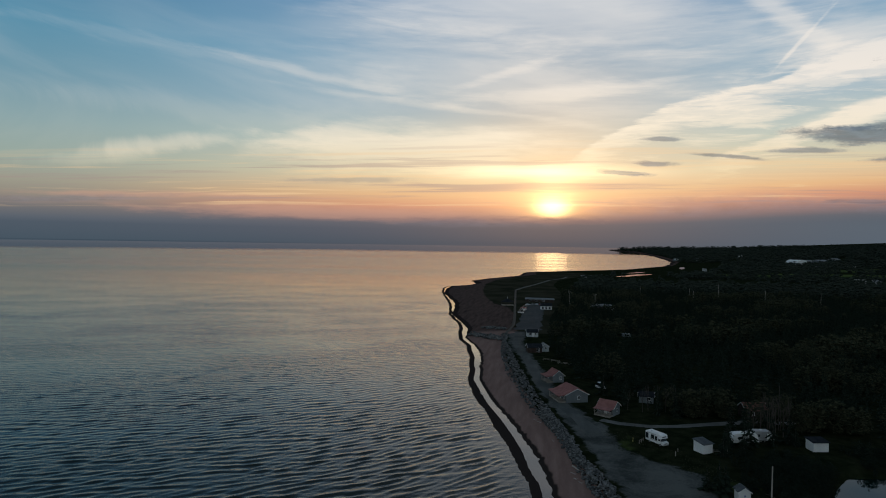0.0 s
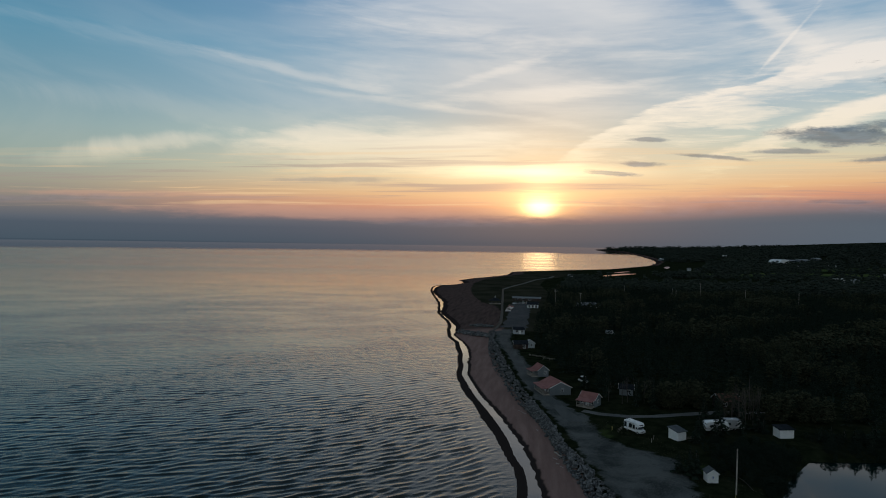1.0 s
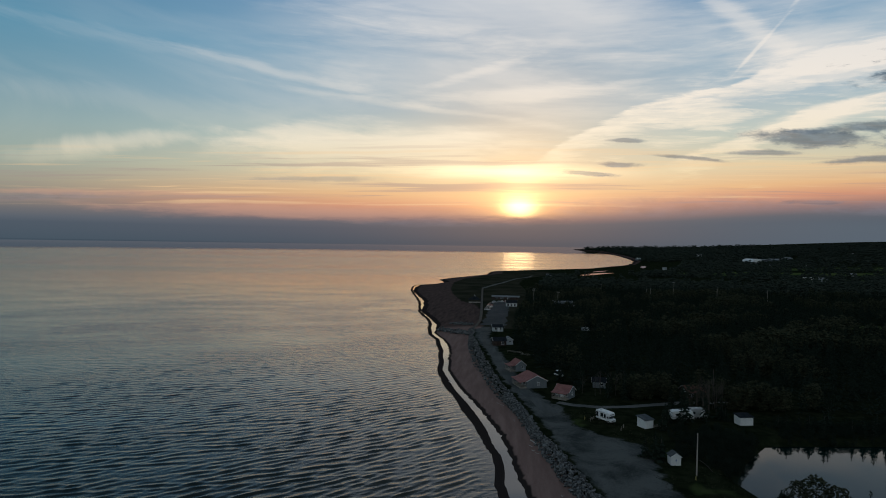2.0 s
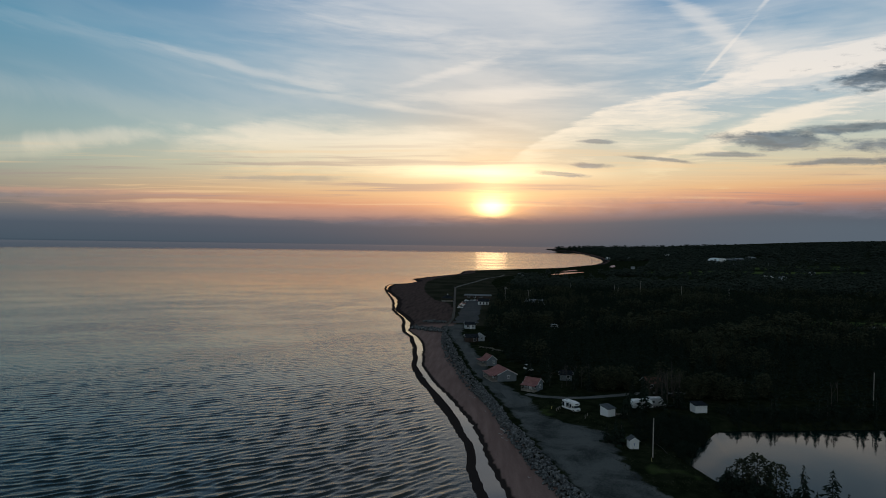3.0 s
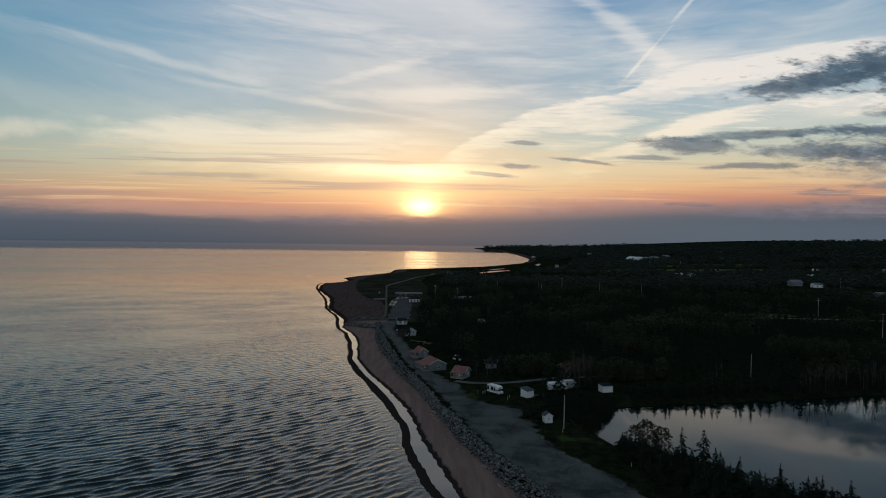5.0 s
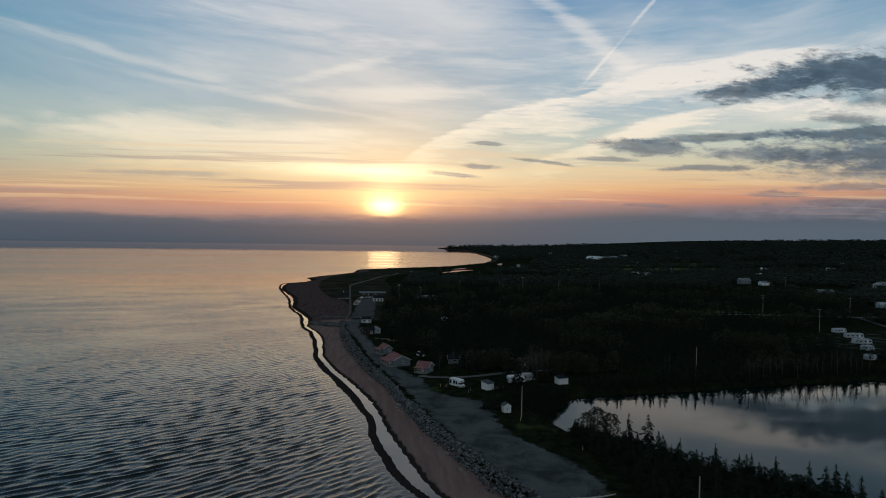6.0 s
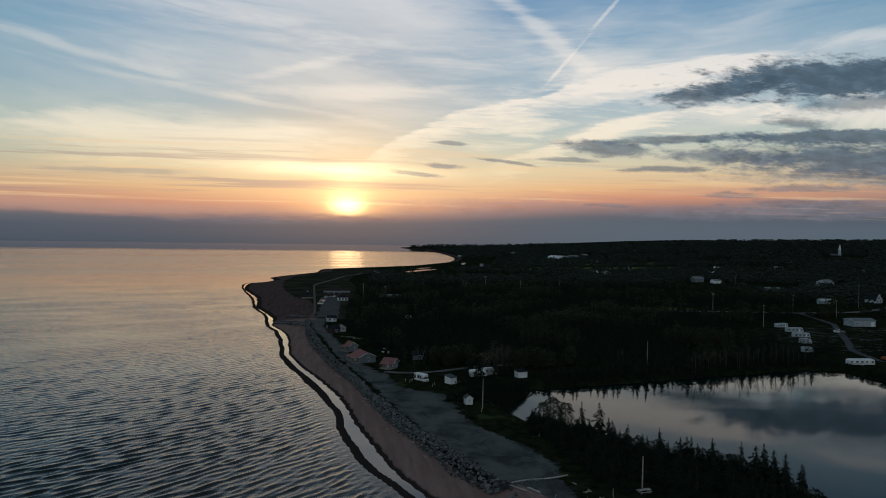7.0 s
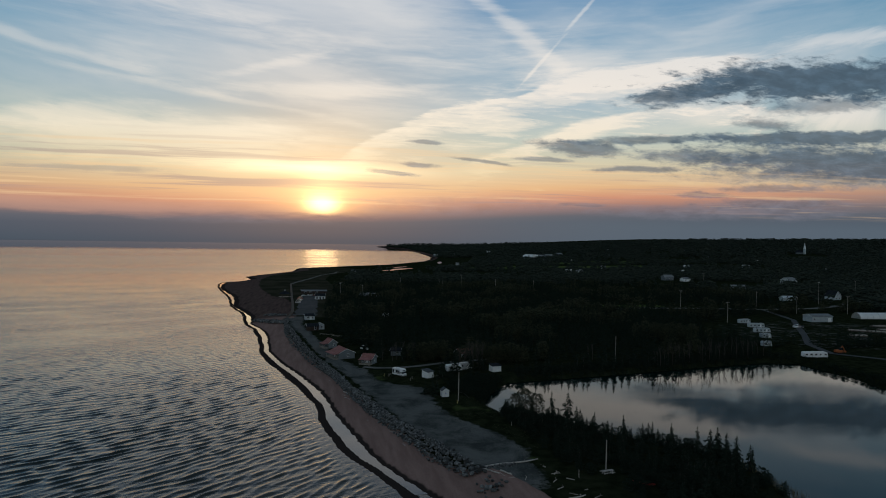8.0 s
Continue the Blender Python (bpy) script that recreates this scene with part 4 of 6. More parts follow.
bare_models = [tree_model("bare_tree", c, MAT["bare"], "leafless grey-brown tree with fine twigs", "tree", 0.012, True) for c in TWIGS]

# spruces on the near bank of the pond
for x, y, h in [(74, 80, 5.6), (92, 62, 6.6), (89, 64, 6.2), (91, 57, 6.8), (88, 60, 7.0), (86, 65, 6.0), (93, 54, 5.6), (90, 51, 5.8), (68, 85, 5.4), (64, 88, 6.0), (62.5, 90.5, 9.4), (59, 94, 9.0), (59, 93, 6.0), (55, 99, 6.6), (82, 70, 5.4), (79, 74, 5.0), (84, 57, 6.2), (87, 52, 6.0)]:
    if pond_depth(x, y) < 3:
        plant(spruce_models[rng.randrange(4)], x, y, h * 1.08, rng.uniform(0.9, 1.2), group="spruces by the pond")
rows = 0
while rows < 190:
    y = rng.uniform(38, 104)
    west, east = np.interp(y, [38, 53, 64, 85, 104], [60, 57, 52, 49, 47]), np.interp(y, [38, 50, 60, 72, 81, 99, 108], [88, 91, 90, 84, 75, 56, 50])
    x = rng.uniform(west, east + 1.5)
    if math.hypot(x - 57.5, y - 55) < 4.5:
        continue
    if math.hypot(x + 6, y + 70) < 30:
        continue
    rows += 1
    plant(spruce_models[rng.randrange(4)], x, y, rng.uniform(2.6, 5.2) * (1.25 if rng.random() < 0.12 else 1), rng.uniform(1.0, 1.5), group="spruces by the pond")

for x, y, h, k in [(53.5, 101.0, 9.6, 0), (56.5, 99.5, 9.0, 1), (51.5, 103.5, 7.4, 1)]:
    plant(broad_models[k], x, y, h, 1.0, group="leafy trees by the pond")
# single trees round the cottages, the track and the pond's far bank
for x, y, h, k in [(44, 158.5, 7, 0), (46, 161, 8, 1), (41, 160, 6, 2), (52, 163, 8, 0), (57, 166, 7.5, 3), (57.6, 163.6, 5, 1), (30.6, 128.8, 7.0, 3), (28.6, 130.0, 5.0, 3), (32.6, 131.5, 5.4, 2), (37.5, 152, 6, 3), (39, 155, 7.5, 1),
                   (28, 186, 9, 0), (33, 185, 8, 2), (20, 196, 9, 1), (38, 189, 9, 3), (14, 206, 9, 2), (48, 172, 9, 1), (44, 170, 8, 2), (55, 176, 9, 0)]:
    plant(spruce_models[k], x, y, h, rng.uniform(0.95, 1.2), group="spruces round the cottages")
for x, y, h, k in [(52, 172, 9, 0), (59, 178, 11, 1), (56, 181, 10, 2), (62, 181, 9.5, 0), (54, 178, 10, 1), (50, 176, 8, 2), (24, 188, 8, 0), (31, 190, 8, 1), (29, 193, 8, 2), (20, 190, 7, 1), (108, 176, 8, 0), (112, 180, 8, 1), (53, 168.5, 9.5, 2), (55, 170, 10.5, 0), (51.5, 170.5, 9, 1), (57.5, 171.5, 10, 2), (54.2, 173.6, 11, 0), (59.5, 174, 9, 1), (56.3, 175.2, 10.5, 2), (49, 168, 8, 0), (61, 177, 9, 2), (26, 190.5, 8.5, 2), (33.5, 191, 9, 0), (35, 187, 8, 1)]:
    plant(bare_models[k], x, y, h, 1.0, group="bare trees")
for i in range(34):
    x = 132 + i * 2.0 + rng.uniform(-1.2, 1.2)
    plant(bare_models[i % 3], x, np.interp(x, [118, 158, 190, 204], [160, 168, 174, 176]) + rng.uniform(0, 6), rng.uniform(7, 11), 0.9, group="bare trees on the pond's bank")
for i in range(46):
    x = 64 + i * 3.0 + rng.uniform(-1, 1)
    if abs(x - 62.5) < 5:
        continue
    plant(spruce_models[i % 4], x, np.interp(x, [63, 87, 118, 158, 204], [152, 156, 161, 169, 176]) + rng.uniform(0, 8), rng.uniform(4.0, 7.5), rng.uniform(1.0, 1.4), group="trees on the pond's far bank")
for m in spruce_models + broad_models + bare_models:
    for o in (m, *m.children_recursive):
        bpy.data.objects.remove(o)

# the woods: clearings are left round buildings, roads and fields
CLEAR = [(37, 338, 8), (35, 327, 7), (33, 316, 6), (-2, 260, 8), (22, 159, 9), (33, 154, 6), (62, 162, 6), (5, 196, 11), (14, 183, 8), (-2, 224, 9), (-10, 285, 10), (-13, 330, 9), (14, 216, 5), (46, 164, 7), (56, 190, 6), (27, 200, 6), (-14, 470, 16), (-13, 528, 18), (35, 476, 14), (222, 169, 30), (262, 250, 40), (300, 262, 55), (330, 290, 40), (355, 250, 60),
         (380, 300, 40), (212, 252, 16), (428, 432, 24), (488, 440, 30), (440, 385, 26), (606, 632, 40), (487, 727, 30), (478, 562, 30), (680, 1865, 80), (790, 1960, 60), (225, 380, 22), (1518, 1616, 30), (290, 380, 20), (345, 372, 30), (398, 372, 26), (100, 560, 10), (135, 1040, 48), (120, 1000, 26), (150, 1080, 26), (25, 905, 30), (105, 905, 54), (112, 835, 32), (150, 990, 40)]


def wooded(x, y):
    if x < crest(y) + 6 or pond_depth(x, y) > -7:
        return False
    if any((x - cx) ** 2 + (y - cy) ** 2 < r * r for cx, cy, r in CLEAR):
        return False
    if any(abs(x - cx) < w and abs(y - cy) < d for cx, cy, w, d in FIELDS):
        return False
    if y < 176:
        return False
    if x > 200 and y < 176 + (x - 200) * 0.2:
        return False
    if y < 345:
        edge = np.interp(y, [176, 186, 196, 222, 250, 300, 345], [46, 34, 22, 10, 1, -4, -2])
        return x > edge and abs(y - np.interp(x, [11, 24, 40, 52, 70, 104, 126, 196], [177, 173.5, 179, 184, 186, 189, 194, 215])) > 3.5
    if y < 560:
        return x > np.interp(y, [345, 398, 465, 520, 560], [-5, -3, 2, 6, 8])
    if y < 1000:
        return x > np.interp(y, [560, 700, 850, 1000], [4, 25, 40, 90])
    return x > max(shore(y) + 14, np.interp(y, [1000, 1100, 1300, 1600, 1850, 1950], [160, 230, 330, 420, 470, 300]) if y < 1950 else shore(y) + 14)


near_spots, broad_spots, edge_spots, far_spruce, far_broad = [], [], [], [], []
for i in range(15000):
    y = rng.uniform(170, 640)
    x = rng.uniform(-8, 430)
    if not wooded(x, y):
        continue
    sparse = noise.noise((x * 0.02, y * 0.02, 0))
    if x > 230 and rng.random() > 0.45 + sparse:
        continue
    z = float(height(x, y)) - 0.1
    if noise.noise((x * 0.025, y * 0.025, 9)) + rng.uniform(-0.25, 0.25) < (0.26 if y > 250 else 0.34):
        near_spots.append((x, y, z, rng.uniform(5.0, 10.0) * (1.25 if rng.random() < 0.12 else 1.0) * (0.75 + 0.25 * min(1, (y - 160) / 80)), rng.uniform(0.9, 1.35), rng.uniform(0, 6.3), rng.randrange(3)))
    else:
        (edge_spots if y < 285 else broad_spots).append((x, y, z, rng.uniform(5.5, 9.5), rng.uniform(0.9, 1.3), rng.uniform(0, 6.3), rng.randrange(3)))
scatter("spruce_wood", SPRUCE_MID, near_spots, MAT["spruce"], "dense dark spruce wood behind the shore")
scatter("wood_edge_trees", BROAD_FINE, edge_spots, MAT["leaf"], "dark leafy trees along the wood's near edge")
scatter("mixed_wood", BROAD_MID, broad_spots, MAT["leaf"], "dark leafy trees scattered through the wood")
for i in range(26000):
    d = 520 * (8.2 ** rng.random())
    a = radians(rng.uniform(-4, 62))
    x, y = d * math.sin(a) - 5, d * math.cos(a) - 40
    if (y < 640 and x < 430) or not wooded(x, y):
        continue
    if noise.noise((x * 0.004, y * 0.004, 2)) < -0.25 and d < 2200:
        continue
    k = 1 + 0.8 * ease(900, 3000, d)
    row = (x, y, float(height(x, y)) - 0.3, rng.uniform(6, 11) * k, rng.uniform(1.0, 1.6) * (1 + 0.6 * ease(700, 2500, d)), rng.uniform(0, 6.3))
    if rng.random() < 0.45:
        far_spruce.append(row + (rng.randrange(2),))
    else:
        far_broad.append(row + (rng.randrange(3),))
for i in range(14):
    x, y = 1425 + rng.gauss(0, 16), 2015 + rng.gauss(0, 16)
    far_broad.append((x, y, float(height(x, y)) - 0.3, rng.uniform(20, 30), 1.2, rng.uniform(0, 6.3), rng.randrange(3)))
scatter("far_spruce_wood", SPRUCE_FAR, far_spruce, MAT["hazed_needles"], "distant dark woods on the rising ground")
scatter("far_mixed_wood", BROAD_FAR, far_broad, MAT["hazed_leaves"], "distant leafy woods between the houses")


# ---------------------------------------------------------------- buildings
def opening(parent, name, side, w, d, at, low, wide, tall, trim, pane):
    """A window or door set in one side of a house: a frame with its pane or leaf."""
    turn = {"S": 0, "E": 90, "N": 180, "W": -90}[side]
    off = d / 2 if side in "SN" else w / 2
    m = pose(0, 0, 0, 0, 0, turn) @ pose(at, -off, low)
    t = 0.09
    bm = boxes((-wide / 2 - t, -wide / 2, -0.05, 0.04, 0, tall), (wide / 2, wide / 2 + t, -0.05, 0.04, 0, tall), (-wide / 2 - t, wide / 2 + t, -0.05, 0.04, tall, tall + t), (-wide / 2 - t, wide / 2 + t, -0.07, 0.04, -t, 0))
    if name == "window":
        box(bm, -0.025, 0.025, -0.045, 0.02, 0, tall)
    f = part(name, bm, trim, parent)
    f.matrix_basis = m
    part("pane" if name == "window" else "door_leaf", boxes((-wide / 2, wide / 2, -0.02, 0.02, 0, tall)), pane, f)


def house(name, x, y, turn, w, d, wall, rise, wall_mat, roof_mat, label, ridge="y", windows=(), doors=(), porch="", over=0.35, group="", category="house", trim="white_flat", z=None, chimney=False):
    """A gabled house: its ridge along local y or x; windows and doors as (side, along, sill, wide, tall)."""
    ob = root(name, x, y, (float(height(x, y)) - 0.05) if z is None else z, turn, label, category, group)
    a, b = (w / 2, d / 2) if ridge == "y" else (d / 2, w / 2)
    part("wall", prism([(-a, 0), (a, 0), (a, wall), (0, wall + rise), (-a, wall)], -b, b, ridge), MAT[wall_mat], ob)
    k = over * rise / a
    t = 0.16
    part("roof", prism([(-a - over, wall - k), (0, wall + rise), (a + over, wall - k), (a + over, wall - k + t), (0, wall + rise + t), (-a - over, wall - k + t)], -b - over, b + over, ridge), MAT[roof_mat], ob)
    for s in (-1, 1):
        part("bargeboard", prism([(-a - over, wall - k - 0.05), (0, wall + rise - 0.05), (a + over, wall - k - 0.05), (a + over, wall - k + 0.13), (0, wall + rise + 0.13), (-a - over, wall - k + 0.13)], s * (b + over) - 0.03 + 0.02 * s, s * (b + over) + 0.03 + 0.02 * s, ridge), MAT[trim], ob)
    for side, at, low, wide, tall in windows:
        opening(ob, "window", side, w, d, at, low, wide, tall, MAT[trim], MAT["glass"])
    for side, at, low, wide, tall in doors:
        opening(ob, "door", side, w, d, at, low, wide, tall, MAT[trim], MAT["white_flat"])
    if chimney:
        part("chimney", boxes((-0.3, 0.3, -0.3, 0.3, wall, wall + rise + 0.8)), MAT["dark_wall"], ob)
    if porch:
        off, run = (d / 2, w) if porch in "SN" else (w / 2, d)
        m = pose(0, 0, 0, 0, 0, {"S": 0, "E": 90, "N": 180, "W": -90}[porch])
        deep = 2.3
        deck = part("deck", boxes(*[(-run / 2 + i * run / 16, -run / 2 + (i + 0.94) * run / 16, -off - deep, -off + 0.02, 0.42, 0.5) for i in range(16)], (-run / 2, run / 2, -off - deep, -off - deep + 0.08, 0.12, 0.42), (-run / 2, -run / 2 + 0.08, -off - deep, -off, 0.12, 0.42), (run / 2 - 0.08, run / 2, -off - deep, -off, 0.12, 0.42)), MAT["wood"], ob)
        deck.matrix_basis = m
        for i in range(5):
            px = -run / 2 + 0.1 + i * (run - 0.2) / 4
            post = part("post", boxes((px - 0.06, px + 0.06, -off - deep + 0.04, -off - deep + 0.16, 0.0, wall - 0.15 if i in (0, 2, 4) else 1.4)), MAT["wood"], ob)
            post.matrix_basis = m
        rail = part("railing", boxes((-run / 2, run / 2, -off - deep + 0.06, -off - deep + 0.14, 1.32, 1.4), (-run / 2, run / 2, -off - deep + 0.08, -off - deep + 0.12, 0.9, 0.98), (-run / 2, -run / 2 + 0.08, -off - deep, -off, 1.32, 1.4), (run / 2 - 0.08, run / 2, -off - deep, -off, 1.32, 1.4)), MAT["wood"], ob)
        rail.matrix_basis = m
        slope = boxes((-run / 2 - 0.2, run / 2 + 0.2, -deep - 0.35, 0.0, -0.06, 0.06))
        bmesh.ops.transform(slope, matrix=Matrix.Translation((0, -off, wall - 0.02)) @ pose(0, 0, 0, 7, 0, 0), verts=slope.verts)
        part("porch_roof", slope, MAT[roof_mat], ob).matrix_basis = m
    return ob


# three red-roofed cottages along the shore road
house("shore_cottage", 3.4, 199.3, 20, 7.4, 9.2, 2.6, 1.75, "grey_wall", "red_roof", "grey-sided cottage with a faded red roof and wooden deck", "y",
      [("S", 0.6, 1.1, 0.7, 1.0), ("W", -2.8, 1.0, 1.2, 1.1), ("W", 2.6, 1.0, 1.2, 1.1)], [("W", 0.0, 0.5, 0.9, 2.0)], "W", group="red-roofed cottages", category="cottage")
house("shore_cottage", 13.8, 184.4, -30, 5.0, 4.6, 2.5, 1.5, "grey_wall", "red_roof", "small grey cottage with a faded red roof and front porch", "x",
      [("S", -1.5, 1.1, 1.0, 1.0), ("S", 1.6, 1.1, 1.0, 1.0), ("E", 0.3, 1.1, 0.8, 0.9)], [("S", 0.1, 0.5, 0.9, 2.0)], "S", group="red-roofed cottages", category="cottage")
house("shore_cottage", -1.6, 224.5, 24, 4.3, 5.4, 2.6, 1.7, "grey_wall", "red_roof", "small grey cottage with a split red roof and railed deck", "y",
      [("S", 0.8, 1.1, 0.7, 1.0), ("W", -1.5, 1.0, 0.9, 1.0)], [], "W", group="red-roofed cottages", category="cottage")
house("dark_cabin", -11.0, 283, 12, 6.4, 5.6, 2.5, 1.3, "dark_wall", "dark_roof", "dark shingled cabin with a white-framed window", "x", [("S", 1.4, 0.6, 1.1, 1.7)], [("E", 0.4, 0.1, 0.9, 2.0)], category="cabin")
house("white_annex", -6.4, 287, 12, 3.6, 4.4, 2.5, 1.1, "worn_white", "grey_roof", "small white annex beside the dark cabin", "y", [("S", 0.3, 1.1, 0.8, 0.9)], category="cabin")
house("white_cabin", -13.4, 331, 8, 6.0, 5.0, 2.5, 1.2, "worn_white", "dark_roof", "small white cabin by the parking lot", "x", [("S", -1.2, 1.0, 1.2, 1.1), ("S", 1.6, 1.0, 0.8, 1.1)], [("S", 0.4, 0.1, 0.9, 2.0)], category="cabin")
house("long_shelter", -13, 530, -2, 24, 6, 2.4, 1.0, "dark_wall", "grey_roof", "long low shelter with a pale grey roof", "x", [("S", -8, 0.8, 2.2, 1.2), ("S", -3, 0.8, 2.2, 1.2), ("S", 3, 0.8, 2.2, 1.2)], category="shelter")
house("wash_house", -7.2, 473, 4, 8.5, 6, 2.8, 1.8, "white", "dark_roof", "white building with tall dark openings by the parking lot", "x", [("S", -2.6, 0.3, 1.3, 1.9), ("S", 0, 0.3, 1.3, 1.9), ("S", 2.6, 0.3, 1.3, 1.9)], category="building")
house("park_house", 34, 477, 6, 15, 8, 3.0, 1.8, "dark_wall", "grey_roof", "dark low house with a grey roof in the trees", "x", [("S", -4, 1, 1.5, 1.2), ("S", 3, 1, 1.5, 1.2)], category="house")
house("white_hut", 42, 480, 0, 8, 5, 2.6, 1.2, "worn_white", "grey_roof", "white hut half hidden in trees", "x", [("S", 1, 1, 1.2, 1.0)], category="hut")
house("dune_house", 50, 902, 0, 20, 9, 3.6, 2.0, "worn_white", "grey_roof", "white house beyond the dunes", "x", [("S", -5, 1.0, 1.6, 1.4), ("S", 4, 1.0, 1.6, 1.4)])

house("brown_cabin", 56, 191, 10, 6.5, 5, 2.6, 1.6, "dark_wall", "brown_roof", "dark cabin with a brown roof behind bare trees", "x", [("S", -1.5, 1.0, 1.0, 1.0)], category="cabin")
house("wood_hut", 27, 201, -8, 4.4, 3.6, 2.3, 1.1, "grey_wall", "dark_roof", "grey hut with a dark roof among thin trunks", "x", [("S", 0.8, 1.0, 1.0, 0.9)], category="hut")

# dark pavilion on the turf: a pyramid roof on posts
pavilion = root("pavilion", -38.5, 497, float(height(-38.5, 497)), 10, "small dark open pavilion with a peaked roof", "pavilion")
bm = bmesh.new()
bmesh.ops.create_cone(bm, cap_ends=True, segments=6, radius1=6.2, radius2=0.5, depth=2.6, matrix=Matrix.Translation((0, 0, 4.0)))
part("roof", bm, MAT["dark_roof"], pavilion)
part("finial", rod(bmesh.new(), (0, 0, 5.2), (0, 0, 6.6), 0.3, 0.1), MAT["white_flat"], pavilion)
for i in range(6):
    a = radians(60 * i)
    part("post", rod(bmesh.new(), (5 * math.cos(a), 5 * math.sin(a), 0), (5 * math.cos(a), 5 * math.sin(a), 2.8), 0.14), MAT["dark_wall"], pavilion)
part("floor_slab", boxes((-5, 5, -5, 5, -0.1, 0.15)), MAT["wood"], pavilion)


def slope_shed(name, x, y, turn, w, d, low, high, roof_mat, label, openings=(), lean="y"):
    """A shed under one sloping roof."""
    ob = root(name, x, y, float(height(x, y)) - 0.03, turn, label, "shed")
    part("wall", prism([(-d / 2, 0), (d / 2, 0), (d / 2, high), (-d / 2, low)], -w / 2, w / 2, "x"), MAT["white"], ob)
    k = (high - low) / d
    o = 0.3
    part("roof", prism([(-d / 2 - o, low - o * k), (d / 2 + o, high + o * k), (d / 2 + o, high + o * k + 0.14), (-d / 2 - o, low - o * k + 0.14)], -w / 2 - o, w / 2 + o, "x"), MAT[roof_mat], ob)
    for kind, side, at, lo, wide, tall in openings:
        opening(ob, kind, side, w, d, at, lo, wide, tall, MAT["white_flat"], MAT["glass"] if kind == "window" else MAT["white_flat"])
    return ob


slope_shed("garden_shed", 33.6, 155.0, 33, 2.9, 3.2, 2.3, 2.8, "slate_roof", "white wooden shed with a grey sloping roof", [("door", "S", 0.4, 0.05, 0.8, 1.9)])
slope_shed("white_shed", 62.2, 162.6, 14, 3.9, 3.0, 2.3, 2.65, "dark_roof", "white pond-side shed with a dark roof", [])
house("ticket_booth", 34.4, 126.6, 6, 2.3, 2.3, 2.05, 0.75, "white", "slate_roof", "small white booth with a blue door emblem", "y", [], [("S", 0.0, 0.08, 1.3, 1.8)], over=0.2, category="booth")
emblem = part("emblem", boxes((-0.07, 0.07, -1.225, -1.19, 0.9, 1.5), (-0.2, 0.2, -1.225, -1.19, 1.25, 1.38)), MAT["blue"], [o for o in bpy.data.objects if o.name == "ticket_booth"][0], "blue emblem")


# ---------------------------------------------------------------- vehicles
def wheel(parent, x, y, r=0.38, wide=0.26):
    bm = bmesh.new()
    rod(bm, (x, y - wide / 2, r), (x, y + wide / 2, r), r, r, 16)
    tyre = part("wheel", bm, MAT["rubber"], parent)
    part("rim", rod(bmesh.new(), (x, y - wide / 2 - 0.012, r), (x, y + wide / 2 + 0.012, r), r * 0.58, None, 12), MAT["steel"], tyre)


